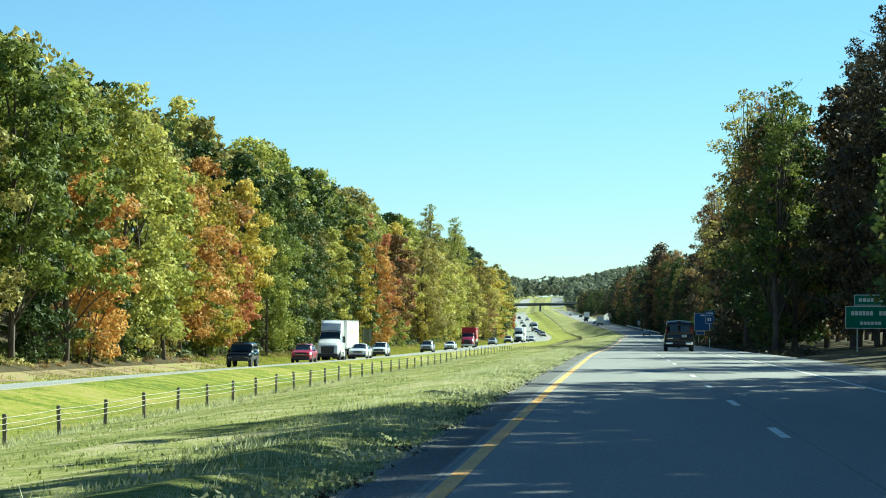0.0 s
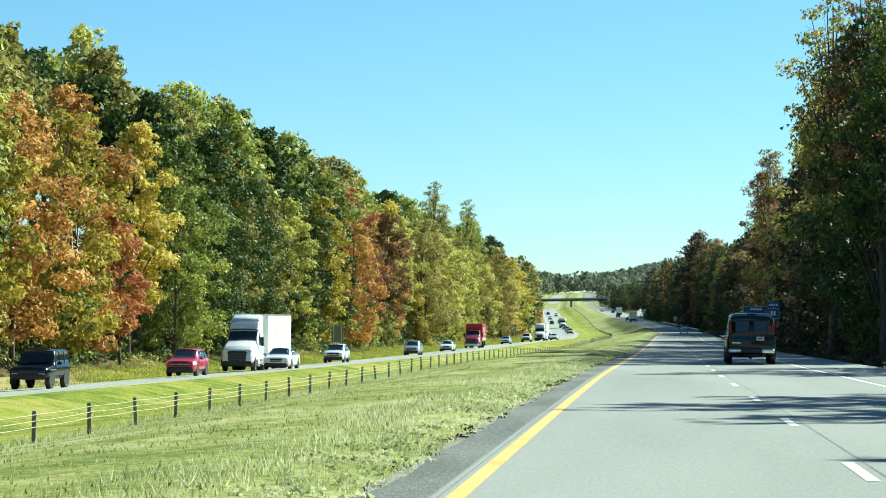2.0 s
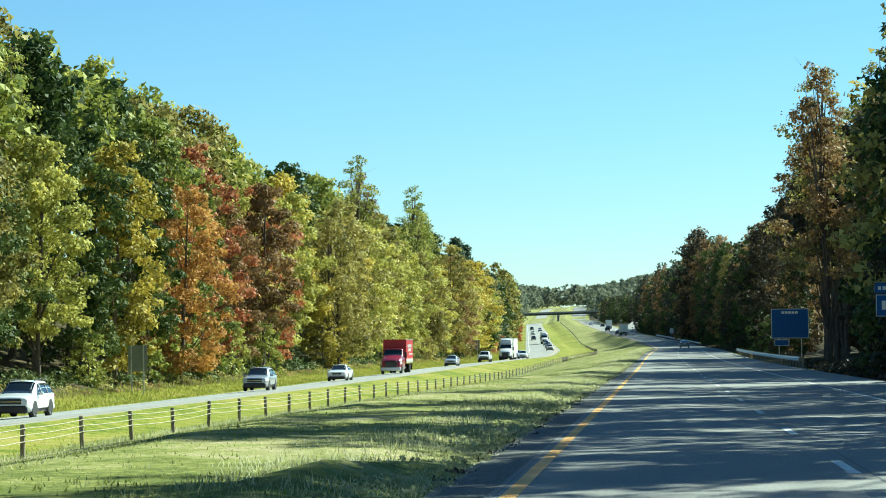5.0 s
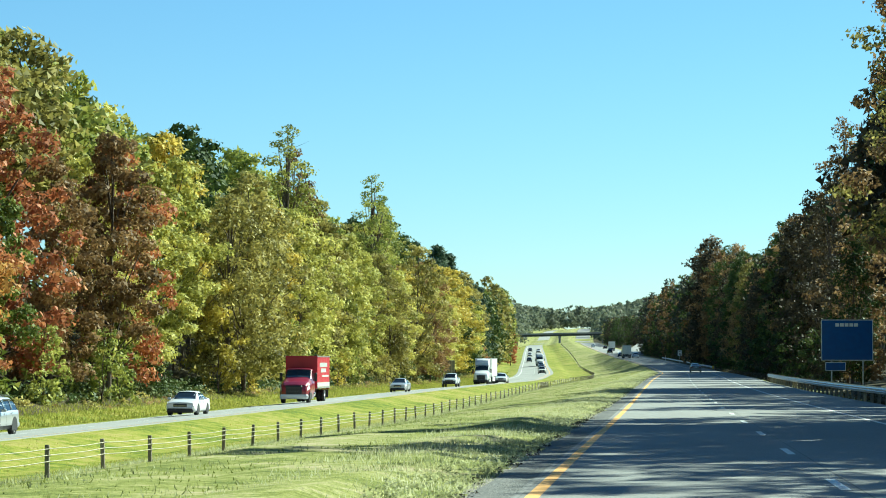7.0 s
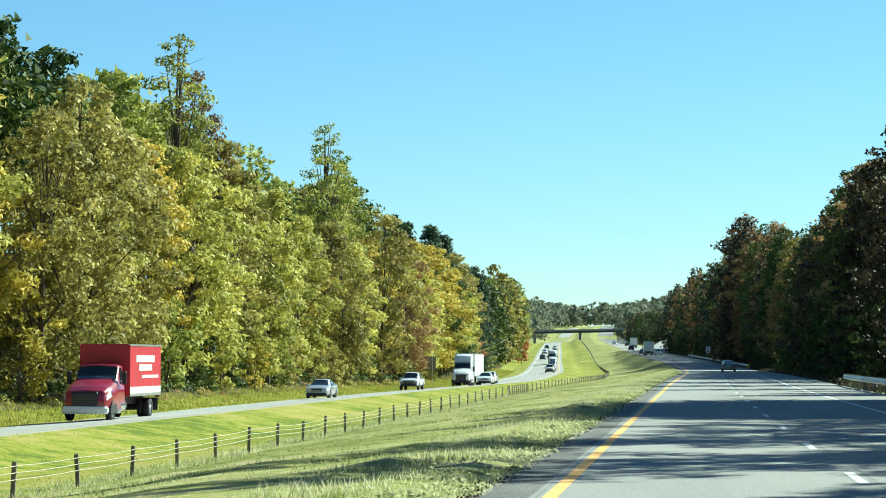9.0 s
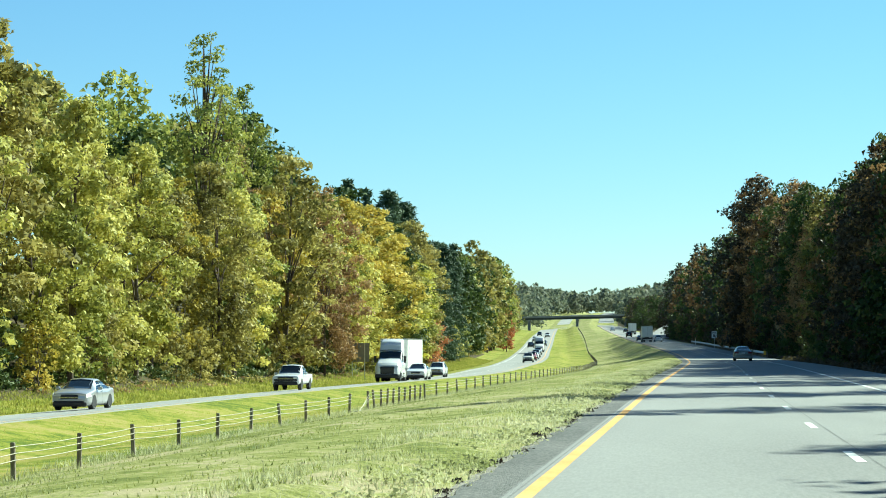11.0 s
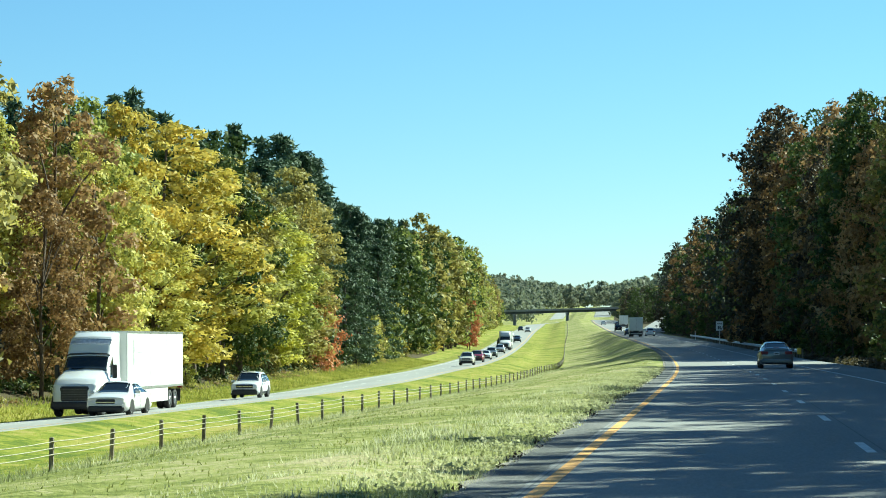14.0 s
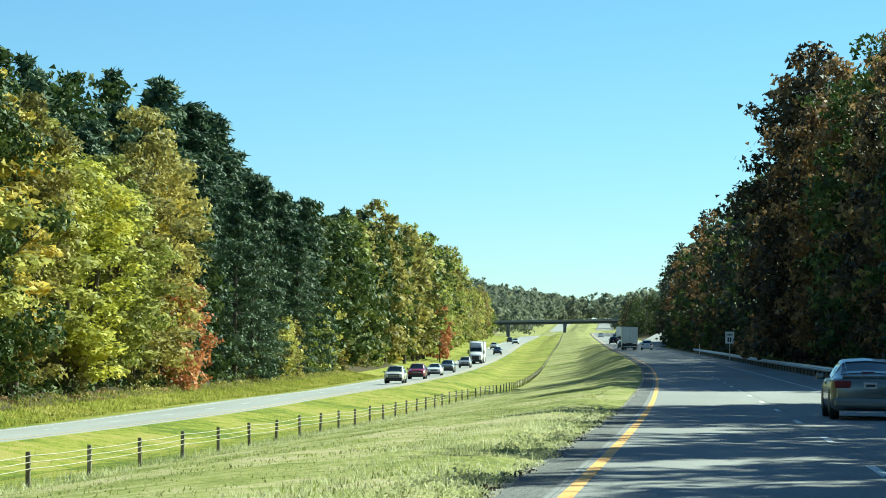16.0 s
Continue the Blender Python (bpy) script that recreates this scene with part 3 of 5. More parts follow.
# where the tall trees stand close to the road, and how tall
y = -40.0
while y < 1135:
    top = np.interp(y, (-60, 30, 88, 95, 180, 184, 230, 300, 330, 450, 480, 560, 640, 700, 740, 800, 860, 1000, 1135), (25, 24, 15, 24.5, 23, 25, 25, 23, 22, 22, 21, 19, 19, 23, 27, 26.5, 25.5, 24.5, 21.5)) * (0.64 if 424 < y < 472 else 1.1 if 398 < y < 424 else 1)
    gap = 74 < y < 86 or 472 < y < 486 or 499 < y < 517 or 324 < y < 345 or 664 < y < 690
    if not gap:
        dense = np.interp(y, (184, 240, 300, 318, 345, 350, 398, 400, 424, 428, 486, 490, 612, 640, 662, 668, 690, 696), (0.6, 0.55, 0.9, 0.8, 0.3, 0.65, 0.6, 1, 1, 0.5, 0.5, 1, 1, 0.8, 0.8, 0.35, 0.35, 1))
        near = TREES.random() < dense or 91 < y < 183
        u = (14.5 if y < 95 else 22.5 if y < 183 else 20.5 if y < 206 else 21.6 if 355 < y < 400 else 23.0 if 400 < y < 430 else 16.0 if y < 520 else 14.6 if y < 655 else 16.0 if y < 830 else 15.6) + 2.4 * TREES.random() + (0 if near else 8)
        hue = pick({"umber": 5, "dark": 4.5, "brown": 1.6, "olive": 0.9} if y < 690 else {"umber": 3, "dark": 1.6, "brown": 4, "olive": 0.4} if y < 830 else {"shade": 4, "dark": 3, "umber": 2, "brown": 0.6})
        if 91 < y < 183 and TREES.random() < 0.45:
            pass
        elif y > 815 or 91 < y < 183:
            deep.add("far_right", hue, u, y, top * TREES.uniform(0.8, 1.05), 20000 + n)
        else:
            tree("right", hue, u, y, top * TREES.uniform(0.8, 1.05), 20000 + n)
        if TREES.random() < 0.5 and not (340 < y < 436 or y < 215):
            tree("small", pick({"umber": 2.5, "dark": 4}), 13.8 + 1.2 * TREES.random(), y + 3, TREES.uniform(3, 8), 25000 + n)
    y += TREES.uniform(5.8, 8.0) * (0.62 if y < 74 or 398 < y < 424 or 488 < y < 662 or 690 < y < 730 else 1)
    n += 1
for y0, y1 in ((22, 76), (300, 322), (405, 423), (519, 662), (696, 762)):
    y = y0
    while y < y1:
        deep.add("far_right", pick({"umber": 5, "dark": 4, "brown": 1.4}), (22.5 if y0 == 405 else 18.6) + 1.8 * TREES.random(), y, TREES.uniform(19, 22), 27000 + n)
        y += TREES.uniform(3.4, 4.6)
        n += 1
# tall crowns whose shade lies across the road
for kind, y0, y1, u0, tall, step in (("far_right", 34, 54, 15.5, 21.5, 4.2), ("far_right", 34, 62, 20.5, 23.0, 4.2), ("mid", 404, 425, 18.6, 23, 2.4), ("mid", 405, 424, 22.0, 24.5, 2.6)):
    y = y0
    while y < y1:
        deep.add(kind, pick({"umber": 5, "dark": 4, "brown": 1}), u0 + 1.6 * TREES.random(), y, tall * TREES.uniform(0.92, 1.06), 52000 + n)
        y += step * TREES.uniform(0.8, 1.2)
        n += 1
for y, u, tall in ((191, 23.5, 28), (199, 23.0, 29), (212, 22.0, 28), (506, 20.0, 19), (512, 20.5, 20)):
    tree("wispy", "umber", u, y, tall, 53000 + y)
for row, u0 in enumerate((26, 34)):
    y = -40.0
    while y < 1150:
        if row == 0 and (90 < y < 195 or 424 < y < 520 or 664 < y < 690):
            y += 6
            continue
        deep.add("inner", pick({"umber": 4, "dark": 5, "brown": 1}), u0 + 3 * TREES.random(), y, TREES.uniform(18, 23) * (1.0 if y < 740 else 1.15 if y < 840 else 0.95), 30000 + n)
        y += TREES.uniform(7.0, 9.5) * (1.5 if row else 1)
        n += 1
for u0 in (13.5, 20, 28):
    y = 1395.0
    while y < 1585:
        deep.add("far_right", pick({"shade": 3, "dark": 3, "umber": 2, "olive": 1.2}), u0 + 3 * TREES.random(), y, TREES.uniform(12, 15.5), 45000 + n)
        y += TREES.uniform(6.5, 9)
        n += 1
deep.build('behind the guardrail')


def far_woods(name, seed, count, u_range, y_range, height, colour, clump=2.2, per=30):
    """Woods too far off to count."""
    rs = np.random.RandomState(seed)
    y = y_range[0] + (y_range[1] - y_range[0]) * rs.rand(count)
    u = u_range[0] + (u_range[1] - u_range[0]) * rs.rand(count)
    z = ground_at(u, y)
    cs, rr = [], []
    for i in range(count):
        h = height * (0.75 + 0.4 * rs.rand())
        for k in range(4):
            cs.append((line_x(y[i]) + u[i] + rs.normal(0, 2), y[i] + rs.normal(0, 2), z[i] + h * (0.35 + 0.62 * k / 3)))
            rr.append((3.9 - 0.6 * k) * (0.8 + 0.5 * rs.rand()))
    v, f = leaf_cloud(rs, cs, rr, count * per, clump, stray=0.2)
    return tagged(new(name, mesh_data(name, v, f, LEAF[colour])), "distant wooded slope in green and rust autumn colours", "woods", kind="stuff")


# dull and far sheets carry haze in their colour, shade sheets carry shade
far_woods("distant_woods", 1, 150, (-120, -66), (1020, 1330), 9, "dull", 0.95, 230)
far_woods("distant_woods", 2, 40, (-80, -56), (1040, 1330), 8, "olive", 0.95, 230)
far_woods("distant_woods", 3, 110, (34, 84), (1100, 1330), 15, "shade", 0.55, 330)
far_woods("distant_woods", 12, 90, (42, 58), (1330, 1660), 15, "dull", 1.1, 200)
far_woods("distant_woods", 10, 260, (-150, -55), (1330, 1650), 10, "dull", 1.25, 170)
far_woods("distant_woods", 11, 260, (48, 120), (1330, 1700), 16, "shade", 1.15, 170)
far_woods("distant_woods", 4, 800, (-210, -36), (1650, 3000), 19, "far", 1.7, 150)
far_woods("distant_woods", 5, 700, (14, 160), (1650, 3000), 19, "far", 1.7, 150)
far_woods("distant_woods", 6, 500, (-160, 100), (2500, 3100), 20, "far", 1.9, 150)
# unseen woods behind the start, added to close the place and darken reflections
far_woods("distant_woods", 8, 160, (14, 60), (-400, -50), 21, "dark", 1.8, 40)
far_woods("distant_woods", 9, 160, (-75, -38), (-400, 110), 20, "green", 1.8, 40)
# ---------------------------------------------------------------- roadside: fence, rails, signs, bridges
POST_WOOD = blotched("weathered_post", ((0.3, (0.12, 0.102, 0.08)), (0.5, (0.24, 0.21, 0.165)), (0.7, (0.38, 0.34, 0.275))), ((3.0, 0.5), (22.0, 0.5)), 0.9, 0.6, 30.0, (1, 1, 0.2))
STEEL = plain("galvanised_steel", (0.55, 0.56, 0.56), 0.38, 0.9, 0.2, 6.0)
CABLE = plain("galvanised_cable", (0.36, 0.33, 0.24), 0.75, 0.1, 0.15, 4.0)
ALU = plain("sign_back_aluminium", (0.22, 0.225, 0.22), 0.45, 0.6, 0.1, 2.0)
GREEN_SIGN = plain("green_sign_sheeting", (0.005, 0.16, 0.09), 0.4, 0, 0.1)
BLUE_SIGN = plain("blue_sign_sheeting", (0.01, 0.08, 0.29), 0.4, 0, 0.1)
WHITE_SIGN = plain("white_sign_sheeting", (0.75, 0.76, 0.75), 0.4, 0, 0.06)
BLACK_INK = plain("black_lettering", (0.02, 0.02, 0.02), 0.5)
YELLOW_MARK = plain("yellow_marker_sheeting", (0.75, 0.5, 0.05), 0.4)
CONCRETE = blotched("bridge_concrete", ((0.3, (0.2, 0.195, 0.18)), (0.5, (0.3, 0.295, 0.28)), (0.7, (0.38, 0.37, 0.35))), ((0.4, 0.5), (4.0, 0.5)), 0.9, 0.3, 8.0)
GIRDER = plain("dark_girder_paint", (0.06, 0.065, 0.06), 0.6, 0.2, 0.2, 0.5)


def part(name, data, parent, label="", at=None):
    """Links mesh data as one part under a thing or a part."""
    ob = new(name, data)
    ob.parent = parent
    if at is not None:
        ob.matrix_local = at
    if label:
        tagged(ob, label)
    return ob


def box_geo(x0, x1, y0, y1, z0, z1, bevel=0.0):
    """A box with chamfered upright edges and top."""
    b = min(bevel, (x1 - x0) / 3, (y1 - y0) / 3, (z1 - z0) / 3)
    if b <= 0:
        v = [(x, y, z) for z in (z0, z1) for x, y in ((x0, y0), (x1, y0), (x1, y1), (x0, y1))]
        return v, [(0, 3, 2, 1), (4, 5, 6, 7), (0, 1, 5, 4), (1, 2, 6, 5), (2, 3, 7, 6), (3, 0, 4, 7)]

    def ring(z, i):
        a0, a1, c0, c1 = x0 + i, x1 - i, y0 + i, y1 - i
        return [(a0 + b, c0, z), (a1 - b, c0, z), (a1, c0 + b, z), (a1, c1 - b, z), (a1 - b, c1, z), (a0 + b, c1, z), (a0, c1 - b, z), (a0, c0 + b, z)]
    v = ring(z0, b * 0.5) + ring(z0 + b, 0) + ring(z1 - b, 0) + ring(z1, b * 0.5)
    f = [tuple(range(7, -1, -1)), tuple(range(24, 32))]
    for r in range(3):
        for k in range(8):
            q = (k + 1) % 8
            f.append((r * 8 + k, r * 8 + q, r * 8 + 8 + q, r * 8 + 8 + k))
    return v, f


def geo_mesh(name, mat, *geos):
    v, f = join(geos)
    return mesh_data(name, v, f, mat)


def spot(u, y, height=ground_at, lift=0.0, turn=0.0):
    """A pose on the ground, turned with the road."""
    head = math.degrees(math.atan2(-(float(line_x(y + 1)) - float(line_x(y - 1))), 2))
    return pose(float(line_x(y)) + u, y, float(height(u, y)) + lift, 0, 0, head + turn)


# cable fence along the median, one bay a thing
FENCE_U = -11.7
post_me = geo_mesh("post", POST_WOOD, box_geo(-0.044, 0.044, -0.044, 0.044, -0.35, 0.72, 0.014))
hook_me = geo_mesh("hook_bolt", STEEL, box_geo(0.042, 0.072, -0.02, 0.02, -0.012, 0.012))


def fence_u(y):
    return FENCE_U + 0.5 * math.sin(y * 0.006)


def cable_fence(y0, count, step, label):
    rs = np.random.RandomState(int(y0) + 5)
    fence = tagged(new("cable_fence"), label, "fence", "median fence runs")
    fence.matrix_world = spot(fence_u(y0), y0)
    back = fence.matrix_world.inverted()
    tops = []
    for i in range(count):
        y = y0 + i * step
        m = spot(fence_u(y), y) @ pose(0, 0, rs.normal(0, 0.02), rs.normal(0, 1.2), rs.normal(0, 1.6), 0)
        p = part("post", post_me, fence, at=back @ m)
        for h in (0.38, 0.51, 0.64):
            part("hook_bolt", hook_me, p, at=pose(0, 0, h))
        tops.append(m)
    for h in (0.38, 0.51, 0.64):
        pts = []
        for a, b in zip(tops, tops[1:]):
            p0, p1 = back @ a @ Vector((0.066, 0, h)), back @ b @ Vector((0.066, 0, h))
            for k in range(3):
                q = p0.lerp(p1, k / 3)
                pts.append((q.x, q.y, q.z - 0.02 * math.sin(math.pi * k / 3)))
        if tops:
            q = back @ tops[-1] @ Vector((0.066, 0, h))
            pts.append((q.x, q.y, q.z))
        v, f = tube(pts, [0.0088] * len(pts), 4)
        part("cable", mesh_data("cable", v, f, CABLE), fence)


def end_anchor(fence_y, low_y, label):
    """Cables that run from the end post down to their anchors."""
    a = tagged(new("cable_anchor"), label, "fence", "median fence runs")
    a.matrix_world = spot(fence_u(fence_y), fence_y)
    back = a.matrix_world.inverted()
    foot = back @ spot(fence_u(low_y), low_y)
    for k, h in enumerate((0.38, 0.51, 0.64)):
        end = foot @ Vector((0.066, 0.35 * k, 0.0))
        part("cable", mesh_data("cable", *tube([(0.066, 0, h), ((0.066 + end.x) / 2, end.y / 2, (h + end.z) / 2), (end.x, end.y, end.z)], [0.0088] * 3, 4), CABLE), a)
        part("anchor_block", geo_mesh("anchor_block", CONCRETE, box_geo(end.x - 0.12, end.x + 0.12, end.y - 0.12, end.y + 0.12, end.z - 0.3, end.z + 0.05, 0.03)), a)


end_anchor(484.0, 480.6, "slanting steel cables anchored in the grass beside the closely set posts")
end_anchor(503.0, 506.4, "slanting anchor cables beyond the last closely set fence post")
cable_fence(45.0, 44, 4.88, "three-cable fence on weathered dark posts in the median grass")
cable_fence(254.7, 47, 4.88, "three-cable fence on weathered dark posts along the grassy median")
cable_fence(484.0, 10, 1.9, "closely set dark end posts of the median cable fence")
cable_fence(503.0, 47, 4.88, "three-cable fence on dark posts in the shallow median")
cable_fence(735.0, 40, 4.88, "cable fence on dark posts curving with the median")
cable_fence(935.0, 60, 9.76, "far cable fence climbing toward the overpass")

# steel guardrails at the outer shoulder
W_RAIL = ((0.0, 0.0), (0.012, 0.06), (0.075, 0.10), (0.012, 0.145), (0.012, 0.17), (0.075, 0.21), (0.012, 0.25), (0.0, 0.31))


def guardrail(y0, y1, u, label, capped):
    rail = tagged(new("guardrail"), label, "guardrail", "guardrails")
    rail.matrix_world = spot(u, y0, own_z)
    back = rail.matrix_world.inverted()
    ys_ = np.arange(y0, y1, 3.8)
    rows = []
    for y in ys_:
        m = back @ spot(u, y, own_z)
        rows += [tuple(m @ Vector((-dx, 0, 0.40 + dz))) for dx, dz in W_RAIL]
    part("rail_beam", mesh_data("rail_beam", rows, grid_faces(len(ys_), len(W_RAIL)), STEEL, smooth=False), rail)
    leg = geo_mesh("rail_post", POST_WOOD, box_geo(0.16, 0.30, -0.08, 0.08, -0.4, 0.72, 0.015))
    block = geo_mesh("block", POST_WOOD, box_geo(0.0, 0.16, -0.07, 0.07, 0.38, 0.72, 0.01))
    for y in ys_[::1]:
        p = part("rail_post", leg, rail, at=back @ spot(u, y, own_z))
        part("block", block, p)
    if capped:
        part("end_terminal", geo_mesh("end_terminal", YELLOW_MARK, box_geo(-0.22, 0.12, -0.35, 0.1, 0.28, 0.82, 0.05)), rail, "yellow striped impact head")


guardrail(334, 470, 10.7, "galvanised steel guardrail on wooden posts at the shoulder", False)
guardrail(702, 932, 10.7, "galvanised guardrail with yellow end terminal along the curve", True)


def sign(name, label, u, y, panels, post_h, posts, face=-1, category="road sign", group=""):
    """Sign panels on posts; panels: x0, x1, z0, z1, face, border, marks (x0, x1, z0, z1, ink)."""
    s = tagged(new(name), label, category, group)
    s.matrix_world = spot(u, y)
    for x in posts:
        part("post", geo_mesh("post", STEEL, box_geo(x - 0.05, x + 0.05, -0.04, 0.04, -0.5, post_h, 0.01)), s)
    for x0, x1, z0, z1, mat, border, marks in panels:
        a, b = (-0.075, -0.045) if face < 0 else (0.045, 0.075)
        p = part("panel", geo_mesh("panel", ALU, box_geo(x0, x1, a, b, z0, z1, 0.004)), s)
        f0, f1 = (a - 0.006, a - 0.002) if face < 0 else (b + 0.002, b + 0.006)
        if border:
            part("border", geo_mesh("border", WHITE_SIGN, box_geo(x0 + 0.02, x1 - 0.02, f0, f1, z0 + 0.02, z1 - 0.02)), p)
            q = 0.07 if x1 - x0 > 1.5 else 0.04
            f0, f1 = f0 - 0.004, f1 - 0.004
            part("face", geo_mesh("face", mat, box_geo(x0 + q, x1 - q, f0, f1, z0 + q, z1 - q)), p)
        else:
            part("face", geo_mesh("face", mat, box_geo(x0 + 0.01, x1 - 0.01, f0, f1, z0 + 0.01, z1 - 0.01)), p)
        for mx0, mx1, mz0, mz1, ink in marks:
            part("lettering_bar", geo_mesh("lettering_bar", ink, box_geo(mx0, mx1, f0 - 0.004, f1 - 0.004, mz0, mz1)), p)
    return s


def bars(x0, x1, z, h, count, ink, gap=0.35):
    w = (x1 - x0) / count
    return [(x0 + i * w, x0 + (i + 1 - gap) * w, z, z + h, ink) for i in range(count)]


sign("exit_sign", "large green exit sign with white lettering on steel posts in shade", 17.9, 178,
     ((0.0, 4.2, 1.8, 3.5, GREEN_SIGN, True, bars(0.45, 2.1, 2.8, 0.32, 6, WHITE_SIGN, 0.2) + bars(2.5, 3.7, 2.8, 0.32, 4, WHITE_SIGN, 0.2) + bars(1.1, 2.7, 2.1, 0.24, 6, WHITE_SIGN, 0.2)),
      (0.65, 3.2, 3.52, 4.35, GREEN_SIGN, True, bars(1.0, 2.8, 3.8, 0.28, 6, WHITE_SIGN, 0.2))), 3.5, (0.9, 3.3))
sign("services_sign", "large dark blue service sign on posts in the trees' shade", 13.4, 432,
     ((0.0, 4.0, 2.3, 5.5, BLUE_SIGN, True, bars(1.1, 2.9, 4.95, 0.26, 5, WHITE_SIGN, 0.2)), (0.3, 1.9, 1.5, 2.2, BLUE_SIGN, True, ())), 5.4, (0.8, 3.2))
sign("route_marker", "small blue route marker assembly on a post", 10.9, 276,
     ((-0.35, 0.75, 3.75, 4.2, BLUE_SIGN, False, bars(-0.2, 0.6, 3.88, 0.16, 4, WHITE_SIGN)), (-0.3, 0.7, 2.75, 3.7, BLUE_SIGN, True, bars(-0.05, 0.45, 3.05, 0.38, 2, WHITE_SIGN))), 4.2, (0.2,))
sign("speed_sign", "white regulatory sign on a thin post beyond the guardrail", 10.3, 842,
     ((-0.5, 0.5, 2.0, 3.35, WHITE_SIGN, False, bars(-0.35, 0.35, 2.9, 0.2, 5, BLACK_INK) + bars(-0.25, 0.25, 2.2, 0.5, 2, BLACK_INK)),), 3.3, (0.0,))
sign("sign_back", "grey back of a road sign facing the opposite carriageway", -36.3, 344,
     ((-0.7, 0.7, 1.7, 3.6, ALU, False, ()),), 3.6, (-0.45, 0.45), 1)
sign("sign_back", "wide grey sign back on two posts before the woods", -36.6, 654,
     ((-1.2, 1.2, 1.9, 4.0, ALU, False, ()),), 4.0, (-0.7, 0.7), 1)
marker = tagged(new("marker_post"), "slim pale delineator post by the guardrail", "marker post")
marker.matrix_world = spot(10.2, 905, own_z)
part("stake", geo_mesh("stake", WHITE_SIGN, box_geo(-0.06, 0.06, -0.02, 0.02, -0.3, 1.5, 0.01)), marker)
part("reflector", geo_mesh("reflector", YELLOW_MARK, box_geo(-0.045, 0.045, -0.032, -0.022, 1.2, 1.42)), marker)


def overpass(y, x0, x1, z0, z1, piers, label, depth=0.9):
    """A girder bridge across the highway."""
    b = tagged(new("overpass"), label, "bridge")
    b.matrix_world = pose((x0 + x1) / 2, y, 0)
    half, cx = (x1 - x0) / 2, (x0 + x1) / 2
    slope = (z1 - z0) / (x1 - x0)

    def slab(name, y0, y1, a, c, mat, lo=-half, hi=half):
        v, f = box_geo(lo, hi, y0, y1, a, c)
        v = [(px, py, pz + z0 + (px + half) * slope) for px, py, pz in v]
        return part(name, mesh_data(name, v, f, mat), b)
    slab("deck", -5.5, 5.5, depth, depth + 0.3, CONCRETE)
    slab("parapet", -5.6, -5.3, depth + 0.3, depth + 0.9, CONCRETE)
    slab("parapet", 5.3, 5.6, depth + 0.3, depth + 0.9, CONCRETE)
    for gy in (-4.6, -1.6, 1.6, 4.6):
        slab("girder", gy - 0.25, gy + 0.25, 0.0, depth - 0.004, GIRDER)
    for px in piers:
        lo = float(ground_at(px - float(line_x(y)), y))
        top = z0 + (px - x0) * slope
        part("pier_cap", geo_mesh("pier_cap", CONCRETE, box_geo(px - cx - 0.6, px - cx + 0.6, -5.2, 5.2, top - 1.0, top - 0.01, 0.05)), b)
        for py in (-4, 0, 4):
            v, f = tube([(px - cx, py, lo - 0.6), (px - cx, py, top - 1.0)], [0.5, 0.5], 12)
            part("column", mesh_data("column", v, f, CONCRETE, smooth=True), b)
    return b


overpass(1600, -98, -10, 14.2, 16.2, (-81, -56.5, -32), "dark girder overpass crossing the highway on concrete piers")

# the exit ramp that climbs from the outer lane toward the overpass
ramp_y = np.linspace(1080, 1340, 90)
ramp_s = (ramp_y - 1080) / 260
ramp_u = 9.5 + 19 * ramp_s ** 1.3
ramp_z = road_z(ramp_y) + 0.01 + 4.0 * ramp_s ** 1.2
ramp_rows = [np.stack([line_x(ramp_y) + ramp_u + du, ramp_y, ramp_z - dz], 1) for du, dz in ((-6.5, 3.5), (-3, 0), (3, 0), (6.5, 3.5))]
ramp_me = mesh_data("exit_ramp", np.stack(ramp_rows, 1).reshape(-1, 3), grid_faces(90, 4), ASPHALT, GRASS)
ramp_me.polygons.foreach_set("material_index", np.tile(np.array((1, 0, 1), np.int32), 89))
tagged(new("exit_ramp", ramp_me), "pale asphalt exit ramp climbing toward the overpass", "road", kind="structure")

# ---------------------------------------------------------------- vehicles
GLASS = plain("tinted_glass", (0.012, 0.016, 0.02), 0.06, 0, 0.05)
RUBBER = plain("tyre_rubber", (0.02, 0.02, 0.02), 0.85, 0, 0.2, 8)
RIM = plain("alloy_rim", (0.5, 0.5, 0.5), 0.3, 0.9, 0.1)
TRIM_BLACK = plain("black_plastic", (0.02, 0.02, 0.022), 0.55, 0, 0.15)
CHROME = plain("chrome", (0.75, 0.75, 0.74), 0.15, 1.0, 0.05)
STEEL_DARK = plain("dark_grille_steel", (0.1, 0.1, 0.1), 0.4, 0.5)
LAMP_CLEAR = plain("headlamp_lens", (0.75, 0.75, 0.72), 0.1, 0, 0.1)
LAMP_RED = plain("tail_lamp_lens", (0.16, 0.008, 0.01), 0.3, 0, 0.1)
PLATE = plain("plate_white", (0.6, 0.62, 0.62), 0.5)
